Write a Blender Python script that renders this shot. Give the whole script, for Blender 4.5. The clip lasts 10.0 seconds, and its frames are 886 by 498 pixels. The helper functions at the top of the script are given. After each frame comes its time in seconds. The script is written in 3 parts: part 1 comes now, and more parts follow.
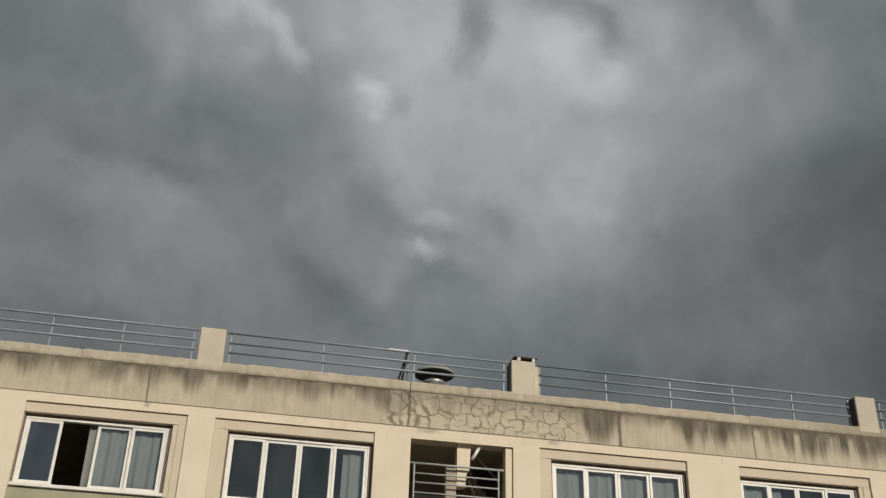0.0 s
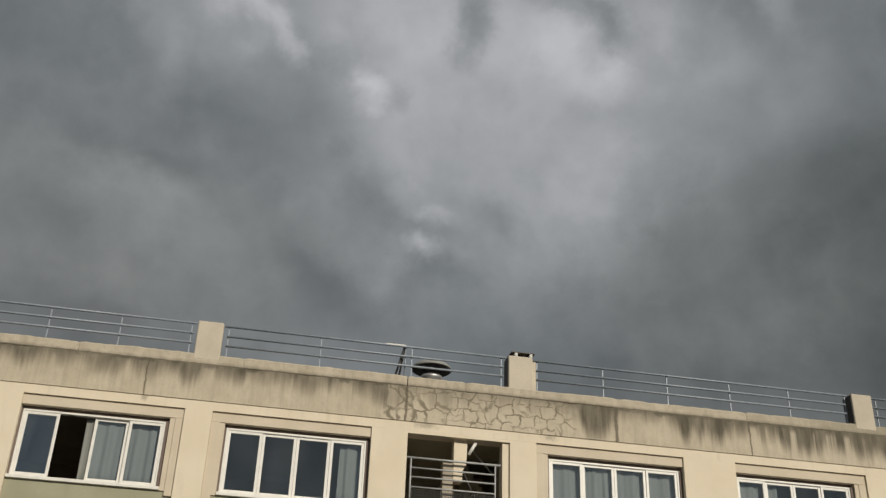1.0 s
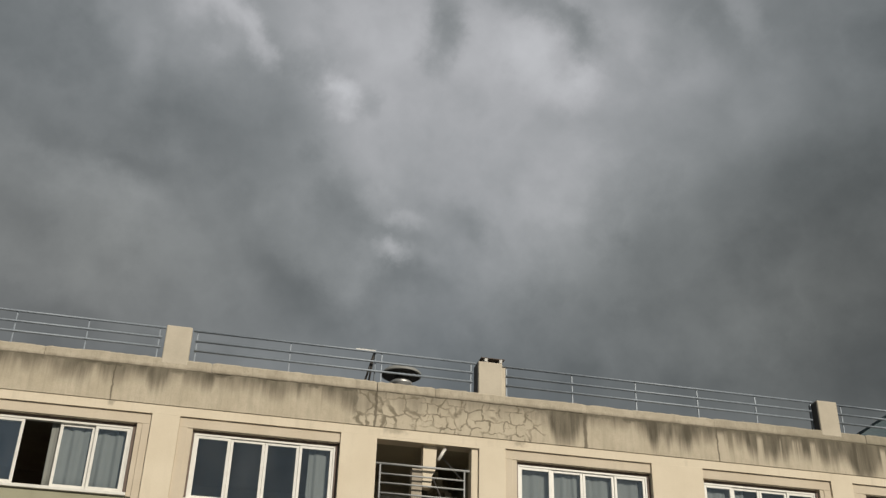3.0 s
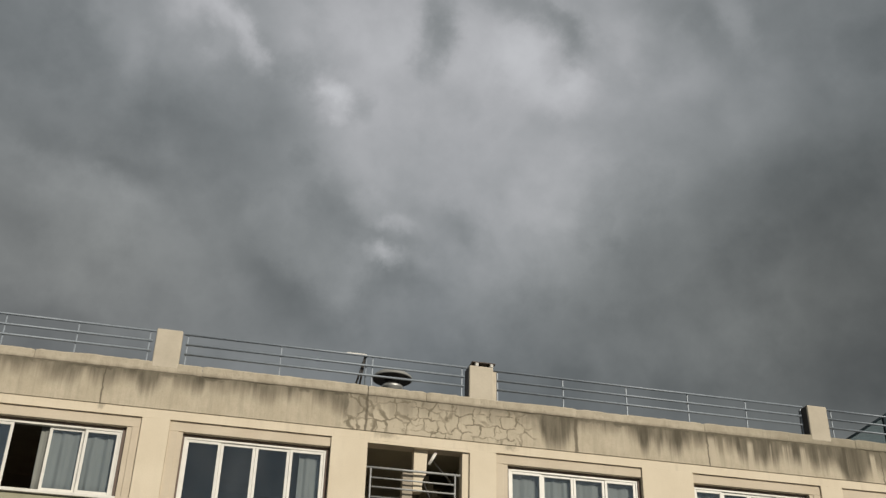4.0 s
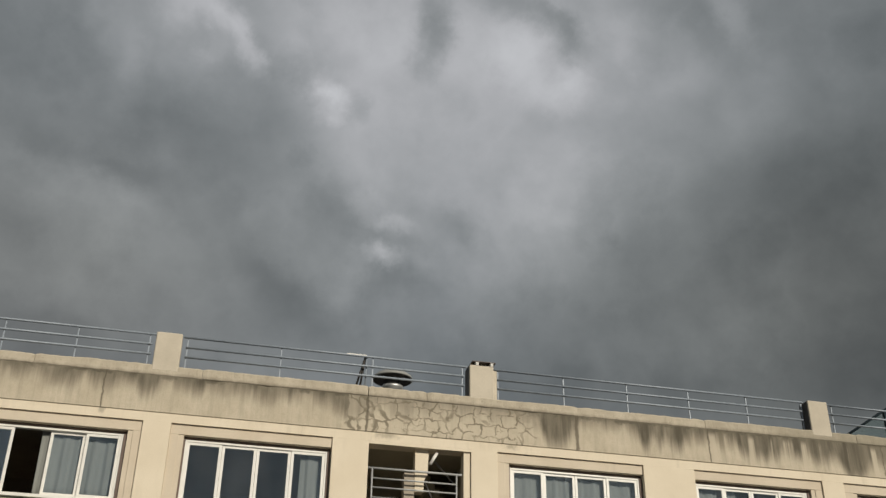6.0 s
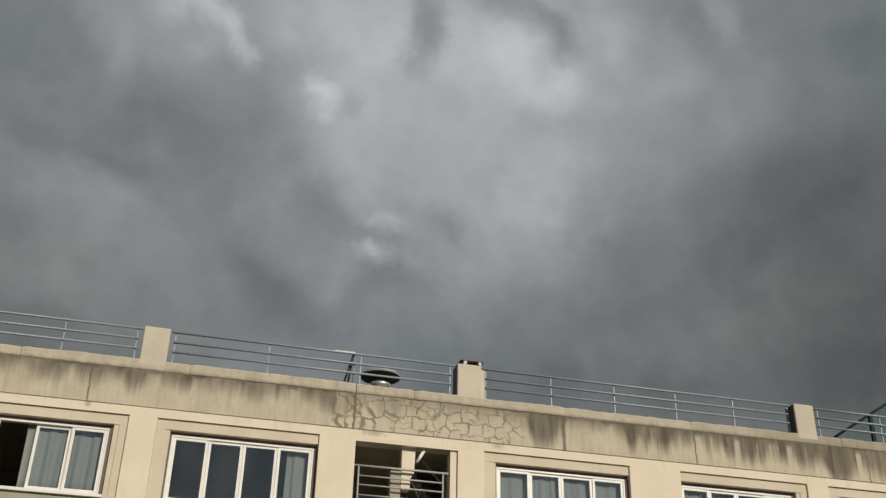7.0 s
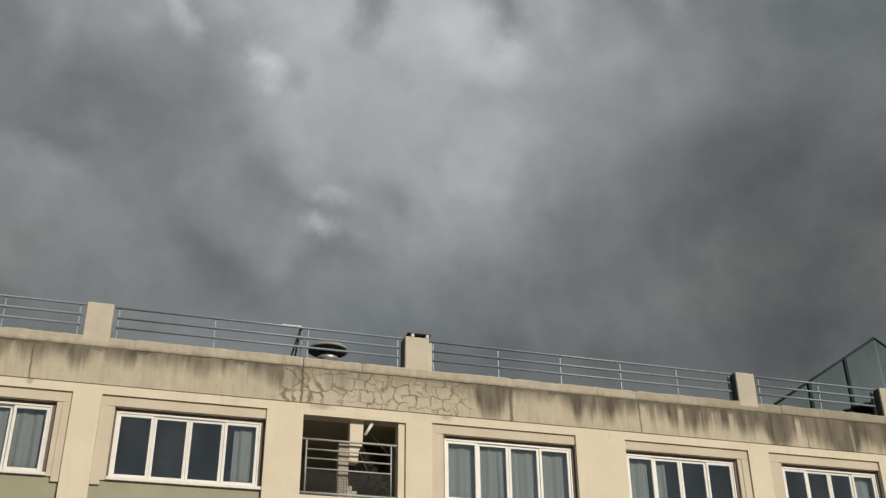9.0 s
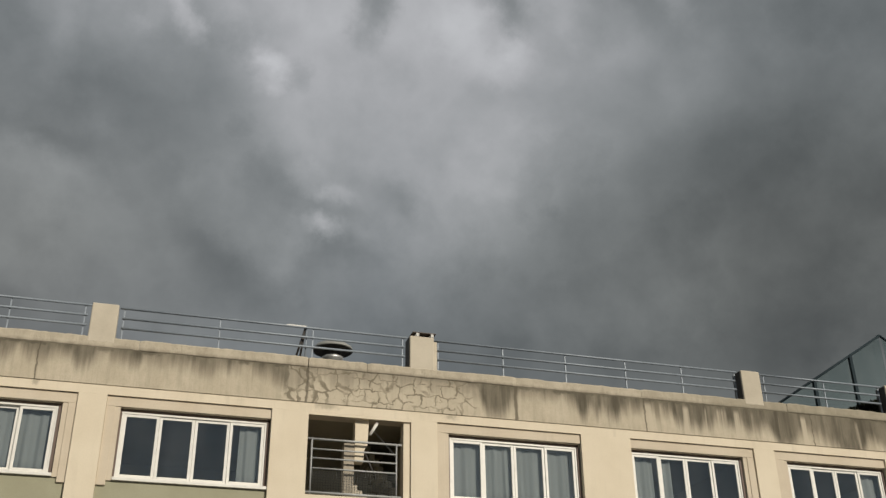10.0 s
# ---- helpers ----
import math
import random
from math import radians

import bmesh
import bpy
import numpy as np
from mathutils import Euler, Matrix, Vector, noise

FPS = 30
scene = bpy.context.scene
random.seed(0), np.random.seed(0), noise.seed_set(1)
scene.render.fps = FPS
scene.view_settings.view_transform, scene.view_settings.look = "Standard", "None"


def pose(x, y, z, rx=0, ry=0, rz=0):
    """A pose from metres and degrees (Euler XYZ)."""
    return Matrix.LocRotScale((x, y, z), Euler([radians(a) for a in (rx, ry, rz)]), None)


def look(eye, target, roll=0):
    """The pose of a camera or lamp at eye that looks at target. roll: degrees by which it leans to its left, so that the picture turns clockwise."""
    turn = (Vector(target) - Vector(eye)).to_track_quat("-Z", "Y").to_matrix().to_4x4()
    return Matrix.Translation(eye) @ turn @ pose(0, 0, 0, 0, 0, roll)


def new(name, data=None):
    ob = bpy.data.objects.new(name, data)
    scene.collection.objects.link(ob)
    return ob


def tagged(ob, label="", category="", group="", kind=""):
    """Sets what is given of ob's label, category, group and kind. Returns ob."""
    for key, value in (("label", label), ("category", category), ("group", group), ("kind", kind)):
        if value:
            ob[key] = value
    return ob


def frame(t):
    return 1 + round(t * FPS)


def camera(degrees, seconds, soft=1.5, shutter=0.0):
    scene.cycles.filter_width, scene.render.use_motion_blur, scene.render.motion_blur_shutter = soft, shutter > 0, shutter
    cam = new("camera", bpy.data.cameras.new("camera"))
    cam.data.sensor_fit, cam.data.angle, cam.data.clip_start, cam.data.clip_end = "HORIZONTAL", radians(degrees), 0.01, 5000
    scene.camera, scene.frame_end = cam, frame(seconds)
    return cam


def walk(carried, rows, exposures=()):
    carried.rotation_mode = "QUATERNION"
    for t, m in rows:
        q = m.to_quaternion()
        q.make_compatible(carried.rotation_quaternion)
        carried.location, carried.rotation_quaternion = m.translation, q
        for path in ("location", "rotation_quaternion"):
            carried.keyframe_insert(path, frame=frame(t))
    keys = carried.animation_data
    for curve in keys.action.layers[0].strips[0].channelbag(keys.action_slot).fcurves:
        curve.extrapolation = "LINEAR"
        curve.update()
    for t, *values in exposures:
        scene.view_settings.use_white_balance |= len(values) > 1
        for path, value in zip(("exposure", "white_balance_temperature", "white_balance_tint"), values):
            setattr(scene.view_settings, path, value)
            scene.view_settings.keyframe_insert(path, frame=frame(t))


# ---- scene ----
LENS, SUN_AZ, SUN_EL, SUN_POWER, CLOUD_BASE = 45.79, 22.0, 26.0, 3.42, 0.50
cam = camera(LENS, 10.0, soft=1.4)
PATH = [
    (0, pose(0, -20.8, 1.65, 118.965, -1.583, -11.474)),
    (0.5, pose(0, -20.8, 1.65, 118.815, -1.628, -11.534)),
    (1, pose(0, -20.8, 1.65, 118.698, -1.852, -11.742)),
    (1.5, pose(0, -20.8, 1.65, 118.658, -1.649, -12.185)),
    (2, pose(0, -20.8, 1.65, 118.663, -1.409, -12.246)),
    (2.5, pose(0, -20.8, 1.65, 118.983, -1.417, -12.647)),
    (2.7, pose(0, -20.8, 1.65, 118.983, -1.417, -12.957)),
    (3.8, pose(0, -20.8, 1.65, 119.274, -1.316, -13.759)),
    (4, pose(0, -20.8, 1.65, 119.274, -1.316, -13.824)),
    (4.5, pose(0, -20.8, 1.65, 119.239, -1.190, -14.137)),
    (5, pose(0, -20.8, 1.65, 119.436, -0.624, -13.545)),
    (5.2, pose(0, -20.8, 1.65, 119.385, -0.598, -13.379)),
    (6.3, pose(0, -20.8, 1.65, 119.247, -0.704, -13.643)),
    (6.5, pose(0, -20.8, 1.65, 119.247, -0.730, -13.737)),
    (7, pose(0, -20.8, 1.65, 119.186, -1.135, -14.441)),
    (7.5, pose(0, -20.8, 1.65, 119.211, -0.967, -14.899)),
    (8, pose(0, -20.8, 1.65, 119.029, -0.722, -15.075)),
    (8.5, pose(0, -20.8, 1.65, 118.504, 0.086, -16.547)),
    (9, pose(0, -20.8, 1.65, 117.720, 0.515, -16.839)),
    (9.5, pose(0, -20.8, 1.65, 117.432, 1.169, -16.382)),
    (10, pose(0, -20.8, 1.65, 117.685, 0.631, -16.511)),
]

walk(cam, PATH, exposures=((0, -0.10), (1.5, -0.10), (4, -0.02), (8.5, -0.02), (10, -0.05)))

# ---------------------------------------------------------------- sky and sun
world = bpy.data.worlds.new("storm_sky")
scene.world = world
world.use_nodes = True
wn, wl = world.node_tree.nodes, world.node_tree.links
wn.clear()


def wnode(kind, **values):
    n = wn.new(kind)
    for k, v in values.items():
        if k in n.inputs:
            n.inputs[k].default_value = v
    return n


w_out = wnode("ShaderNodeOutputWorld")
w_bg = wnode("ShaderNodeBackground", Strength=1.0)
wl.new(w_bg.outputs[0], w_out.inputs[0])
w_dir = wnode("ShaderNodeTexCoord")


def sky_noise(scale, detail, rough):
    n = wnode("ShaderNodeTexNoise", Scale=scale, Detail=detail, Roughness=rough)
    wl.new(w_dir.outputs["Generated"], n.inputs["Vector"])
    return n


def sky_math(op, a, b=0.0, c=0.0):
    n = wn.new("ShaderNodeMath")
    n.operation = op
    for i, v in enumerate((a, b, c)):
        if isinstance(v, (int, float)):
            n.inputs[i].default_value = v
        else:
            wl.new(v, n.inputs[i])
    return n.outputs[0]


def sky_vec(op, a, b):
    n = wn.new("ShaderNodeVectorMath")
    n.operation = op
    for i, v in enumerate((a, b)):
        if isinstance(v, tuple):
            n.inputs[i].default_value = v
        else:
            wl.new(v, n.inputs[i])
    return n.outputs[0]


# ragged edges: the direction is pushed about by noise, gently for the broad banks, strongly for the torn ones
def pushed(scale, detail, rough, amount, start):
    n = sky_noise(scale, detail, rough).outputs["Color"]
    return sky_vec("ADD", start, sky_vec("MULTIPLY", sky_vec("SUBTRACT", n, (0.5, 0.5, 0.5)), (amount, amount, amount)))


broad = pushed(8, 9, 0.68, 0.066, w_dir.outputs["Generated"])
torn = pushed(34, 6, 0.64, 0.034, pushed(10, 4, 0.55, 0.028, w_dir.outputs["Generated"]))
shade = [sky_math("MULTIPLY_ADD", sky_noise(6.5, 7, 0.55).outputs[0], 0.12, CLOUD_BASE - 0.06)]
shade[0] = sky_math("ADD", shade[0], sky_math("MULTIPLY_ADD", sky_noise(18, 6, 0.58).outputs[0], 0.068, -0.034))
# heaped edges: folded noise makes the rounded bulges of the cloud base
folded = sky_math("ABSOLUTE", sky_math("SUBTRACT", sky_noise(8, 7, 0.55).outputs[0], 0.52))
shade[0] = sky_math("ADD", shade[0], sky_math("MULTIPLY_ADD", folded, -0.20, 0.020))


def cloud(azimuth, elevation, wide, high, tilt, tone, soft_edge):
    """A soft bank of cloud (darker) or a thin place (lighter); degrees, the change in tone, and how soft its rim is."""
    turn = (Matrix.Rotation(radians(-azimuth), 3, "Z") @ Matrix.Rotation(radians(elevation), 3, "X")
            @ Matrix.Rotation(radians(tilt), 3, "Y"))
    m = wn.new("ShaderNodeMapping")
    m.vector_type = "TEXTURE"
    m.inputs["Location"].default_value = turn @ Vector((0, 1, 0))
    m.inputs["Rotation"].default_value = turn.to_euler()
    m.inputs["Scale"].default_value = (radians(wide), max(radians(wide), radians(high)), radians(high))
    wl.new(torn if wide < 4 else broad, m.inputs["Vector"])
    g = wn.new("ShaderNodeTexGradient")
    g.gradient_type = "SPHERICAL"
    wl.new(m.outputs[0], g.inputs[0])
    s = wn.new("ShaderNodeMapRange")
    s.interpolation_type = "SMOOTHSTEP"
    s.inputs["From Max"].default_value = soft_edge
    s.inputs["To Max"].default_value = tone
    wl.new(g.outputs["Fac"], s.inputs["Value"])
    shade[0] = sky_math("ADD", shade[0], s.outputs[0])


# thin places, torn edges and small dark rags
cloud(-5.92, 40.48, 2.31, 1.85, 50, 0.067, 1)
cloud(-4.20, 41.30, 2.78, 1.85, 40, 0.073, 1)
cloud(-2.17, 40.39, 3.24, 1.54, 50, 0.091, 1)
cloud(-0.35, 39.22, 2.47, 1.11, 55, 0.079, 1)
cloud(0.58, 38.68, 1.23, 0.74, 50, 0.043, 1)
cloud(-3.00, 38.43, 1.39, 1.17, 0, 0.049, 1)
cloud(-8.10, 37.66, 1.54, 3.70, -12, 0.049, 1)
cloud(-10.25, 38.09, 1.23, 2.78, -12, 0.022, 1)
cloud(4.68, 37.65, 1.17, 1.23, 0, 0.085, 1)
cloud(6.02, 37.21, 1.60, 0.93, 15, 0.079, 1)
cloud(5.35, 36.28, 1.23, 0.80, 0, 0.067, 1)
cloud(7.27, 36.93, 1.36, 1.23, 0, -0.067, 1)
cloud(9.40, 28.75, 1.48, 1.05, -8, 0.150, 1)
cloud(9.88, 30.50, 2.16, 0.74, 8, 0.073, 1)
cloud(8.51, 31.43, 1.85, 1.23, 40, 0.043, 1)
cloud(8.08, 29.62, 1.05, 1.54, 0, 0.020, 1)
cloud(7.66, 28.06, 1.50, 1.50, 14, 0.040, 1)
cloud(7.14, 26.19, 1.60, 1.40, 12, 0.038, 1)
cloud(11.49, 28.51, 1.85, 1.23, 0, 0.024, 1)
cloud(21.89, 38.58, 1.85, 1.54, 30, 0.061, 1)
cloud(20.41, 37.65, 3.40, 1.85, 12, 0.055, 1)
cloud(17.60, 39.80, 3.40, 1.85, 20, 0.049, 1)
cloud(25.76, 39.58, 1.70, 2.47, -10, 0.049, 1)
cloud(27.58, 37.60, 4.01, 1.73, -6, 0.043, 1)
cloud(33.06, 40.22, 1.36, 2.78, -12, 0.067, 1)
cloud(24.63, 41.45, 2.47, 1.85, 0, 0.030, 1)
cloud(19.32, 31.24, 2.78, 1.23, 10, 0.037, 1)
cloud(18.48, 32.80, 2.16, 1.85, -20, 0.024, 1)
cloud(15.89, 29.47, 0.93, 1.54, -30, 0.037, 1)
cloud(15.49, 24.55, 2.16, 1.23, 0, 0.015, 1)
cloud(22.11, 37.49, 1.85, 1.85, 0, 0.024, 1)
cloud(30.12, 38.47, 2.16, 3.70, -30, 0.024, 1)
cloud(-11.22, 30.94, 3.70, 0.93, 14, 0.030, 1)
cloud(-6.04, 30.51, 3.70, 1.05, 22, 0.027, 1)
cloud(-9.16, 31.80, 0.93, 1.23, 0, 0.024, 1)
cloud(-1.14, 33.95, 5.86, 4.01, 10, -0.054, 1)
cloud(1.55, 36.75, 4.63, 2.78, 35, -0.048, 1)
cloud(-4.69, 34.85, 4.63, 2.78, 10, -0.022, 1)
cloud(-6.62, 31.67, 4.63, 0.99, 6, -0.038, 1)
cloud(-10.03, 30.68, 1.85, 0.62, 20, -0.030, 1)
cloud(-11.79, 31.85, 4.01, 1.54, 14, -0.026, 1)
cloud(4.29, 39.12, 1.23, 4.01, -6, -0.024, 1)
cloud(6.39, 30.91, 3.40, 2.47, 40, -0.048, 1)
cloud(4.90, 33.41, 3.70, 1.85, 50, -0.024, 1)
cloud(2.39, 27.38, 5.25, 1.85, 48, -0.048, 1)
cloud(5.67, 25.03, 4.94, 1.85, 40, -0.034, 1)
cloud(10.30, 27.40, 3.40, 1.54, 6, -0.042, 1)
cloud(13.39, 30.76, 4.01, 1.54, 25, -0.048, 1)
cloud(15.53, 29.47, 2.47, 1.36, 35, -0.038, 1)
cloud(8.64, 26.26, 1.85, 1.85, 0, -0.014, 1)
cloud(12.28, 41.08, 1.67, 3.40, 6, -0.144, 1)
cloud(21.59, 40.63, 2.78, 1.54, 55, -0.084, 1)
cloud(19.88, 41.78, 2.78, 1.30, 30, -0.066, 1)
cloud(16.89, 42.65, 3.09, 1.54, 10, -0.072, 1)
cloud(28.14, 41.37, 4.01, 1.85, 6, -0.054, 1)
cloud(31.11, 39.80, 1.85, 2.47, 0, -0.024, 1)
cloud(24.92, 25.43, 5.86, 2.78, -20, -0.022, 1)
cloud(27.48, 23.49, 7.10, 3.24, -10, 0.036, 1)
cloud(22.13, 23.62, 5.25, 2.47, 5, 0.022, 1)
cloud(22.67, 35.19, 4.01, 1.54, 20, -0.024, 1)
cloud(34.60, 30.65, 6.17, 4.32, -10, -0.024, 1)
cloud(24.95, 29.08, 4.63, 1.85, -35, -0.024, 1)
cloud(39.45, 37.21, 3.70, 1.85, -20, -0.006, 1)
# the broad banks
cloud(12.92, 37.28, 13.27, 8.33, 50, 0.055, 0.4)
cloud(-10.72, 27.64, 7.72, 4.63, 12, 0.024, 0.35)
cloud(-6.14, 26.95, 7.10, 4.01, 40, 0.026, 0.4)
cloud(-1.62, 25.15, 6.79, 3.40, 42, 0.026, 0.45)
cloud(20.89, 39.06, 4.63, 3.40, 20, 0.018, 0.5)
cloud(27.51, 33.10, 8.02, 5.25, -15, 0.014, 0.6)
cloud(36.43, 24.18, 12.35, 7.72, -8, -0.020, 0.5)
cloud(-1.19, 35.36, 6.17, 5.56, 10, -0.028, 0.45)
cloud(-16.35, 37.29, 9.16, 6.52, 0, -0.062, 1)
cloud(-6.95, 40.06, 9.58, 6.82, 12, 0.042, 1)
cloud(2.05, 41.05, 9.83, 7.00, -10, 0.024, 1)
cloud(12.18, 41.61, 9.94, 7.08, 8, 0.109, 1)
cloud(24.01, 41.84, 9.81, 6.99, -6, 0.098, 1)
cloud(33.99, 40.63, 9.53, 6.79, 5, -0.035, 1)
cloud(40.86, 38.33, 9.25, 6.59, 0, -0.037, 1)
cloud(48.66, 36.21, 8.77, 6.24, 0, -0.075, 1)
cloud(-13.89, 33.09, 9.33, 6.65, 0, -0.015, 1)
cloud(2.11, 36.62, 9.95, 7.09, -10, 0.081, 1)
cloud(13.85, 36.36, 10.09, 7.19, 8, 0.057, 1)
cloud(23.44, 36.12, 9.98, 7.11, -6, 0.039, 1)
cloud(31.75, 35.74, 9.73, 6.93, 5, 0.050, 1)
cloud(40.74, 33.71, 9.30, 6.62, 0, -0.050, 1)
cloud(48.13, 31.69, 8.80, 6.27, 0, 0.019, 1)
cloud(-13.69, 27.99, 9.32, 6.64, 0, -0.058, 1)
cloud(-5.68, 29.62, 9.75, 6.94, 12, -0.009, 1)
cloud(4.03, 31.36, 10.06, 7.17, -10, 0.020, 1)
cloud(12.64, 31.42, 10.16, 7.23, 8, 0.020, 1)
cloud(21.77, 31.15, 10.08, 7.18, -6, 0.045, 1)
cloud(31.92, 30.82, 9.76, 6.95, 5, -0.069, 1)
cloud(40.14, 29.52, 9.33, 6.64, 0, -0.070, 1)
cloud(45.68, 27.42, 8.93, 6.36, 0, -0.083, 1)
cloud(-11.55, 23.76, 9.37, 6.67, 0, -0.013, 1)
cloud(-3.66, 24.91, 9.79, 6.97, 12, -0.067, 1)
cloud(3.54, 26.30, 10.04, 7.15, -10, -0.004, 1)
cloud(12.22, 26.82, 10.15, 7.23, 8, 0.009, 1)
cloud(22.76, 25.73, 10.03, 7.14, -6, -0.031, 1)
cloud(31.01, 25.14, 9.75, 6.94, 5, -0.014, 1)
cloud(37.98, 24.73, 9.39, 6.69, 0, -0.072, 1)
cloud(45.36, 23.02, 8.85, 6.30, 0, 0.009, 1)
cloud(-10.23, 19.99, 9.34, 6.65, 0, -0.058, 1)
cloud(-4.04, 19.95, 9.65, 6.87, 12, -0.031, 1)
cloud(4.11, 20.77, 9.95, 7.08, -10, -0.025, 1)
cloud(13.49, 21.68, 10.07, 7.17, 8, -0.055, 1)
cloud(21.31, 21.23, 9.98, 7.11, -6, -0.062, 1)
cloud(29.28, 20.68, 9.72, 6.92, 5, -0.063, 1)
cloud(37.91, 20.35, 9.28, 6.61, 0, -0.114, 1)
cloud(44.74, 19.36, 8.77, 6.25, 0, 0.001, 1)

grey = sky_math("POWER", sky_math("MAXIMUM", shade[0], 0.02), 2.2)
hue = wn.new("ShaderNodeMix")
hue.data_type = "RGBA"
wl.new(sky_math("MULTIPLY_ADD", shade[0], 3.2, -1.15), hue.inputs["Factor"])
hue.inputs["A"].default_value = (0.90, 1.0, 1.015, 1)
hue.inputs["B"].default_value = (0.985, 1.0, 1.035, 1)
# the deck turns browner towards the skyline
low_part = wn.new("ShaderNodeSeparateXYZ")
wl.new(w_dir.outputs["Generated"], low_part.inputs[0])
skyline = wn.new("ShaderNodeMapRange")
skyline.interpolation_type = "SMOOTHSTEP"
for k, v in (("From Min", 0.62), ("From Max", 0.42), ("To Min", 0.0), ("To Max", 1.0)):
    skyline.inputs[k].default_value = v
wl.new(low_part.outputs[2], skyline.inputs["Value"])
brown = wn.new("ShaderNodeMix")
brown.data_type = "RGBA"
aside = sky_math("ABSOLUTE", sky_math("SUBTRACT", low_part.outputs[0], 0.2))
wl.new(sky_math("MULTIPLY", skyline.outputs[0], sky_math("MINIMUM", sky_math("MULTIPLY", aside, 3.2), 1.0)), brown.inputs["Factor"])
wl.new(hue.outputs["Result"], brown.inputs["A"])
east = wn.new("ShaderNodeMix")
east.data_type = "RGBA"
wl.new(sky_math("MULTIPLY_ADD", low_part.outputs[0], 1.6, 0.1), east.inputs["Factor"])
east.inputs["A"].default_value = (0.97, 1.0, 0.968, 1)
east.inputs["B"].default_value = (0.955, 1.0, 0.955, 1)
wl.new(east.outputs["Result"], brown.inputs["B"])
tint = wn.new("ShaderNodeMix")
tint.data_type = "RGBA"
tint.blend_type = "MULTIPLY"
tint.inputs["Factor"].default_value = 1.0
wl.new(grey, tint.inputs["A"])
wl.new(brown.outputs["Result"], tint.inputs["B"])
# behind the viewer the deck is broken and lets blue through, where the sun stands
side = sky_math("MULTIPLY", low_part.outputs[1], -1.0)
gap = wn.new("ShaderNodeMapRange")
gap.interpolation_type = "SMOOTHSTEP"
for k, v in (("From Min", 0.25), ("From Max", 0.65), ("To Min", 0.0), ("To Max", 1.0)):
    gap.inputs[k].default_value = v
wl.new(sky_math("MULTIPLY_ADD", sky_noise(2.4, 6, 0.6).outputs[0], 0.7, sky_math("SUBTRACT", side, 0.35)), gap.inputs["Value"])
broken_deck = wn.new("ShaderNodeMix")
broken_deck.data_type = "RGBA"
wl.new(gap.outputs[0], broken_deck.inputs["Factor"])
wl.new(tint.outputs["Result"], broken_deck.inputs["A"])
broken_deck.inputs["B"].default_value = (0.19, 0.206, 0.218, 1)
clear = wn.new("ShaderNodeTexSky")
clear.sky_type, clear.sun_disc = "NISHITA", False
clear.sun_elevation, clear.sun_rotation = radians(SUN_EL), radians(180 - SUN_AZ)
thin = wn.new("ShaderNodeMix")
thin.data_type = "RGBA"
thin.inputs["Factor"].default_value = 0.004
wl.new(broken_deck.outputs["Result"], thin.inputs["A"])
wl.new(clear.outputs[0], thin.inputs["B"])
wl.new(thin.outputs["Result"], w_bg.inputs["Color"])

sun = new("sun", bpy.data.lights.new("sun", "SUN"))
sun.data.energy, sun.data.angle, sun.data.color = SUN_POWER, radians(2.0), (1.0, 0.928, 0.815)
sun_from = Vector((math.sin(radians(SUN_AZ)) * math.cos(radians(SUN_EL)), -math.cos(radians(SUN_AZ)) * math.cos(radians(SUN_EL)), math.sin(radians(SUN_EL))))
sun.matrix_world = look(sun_from * 60, (0, 0, 0))

# ---------------------------------------------------------------- materials


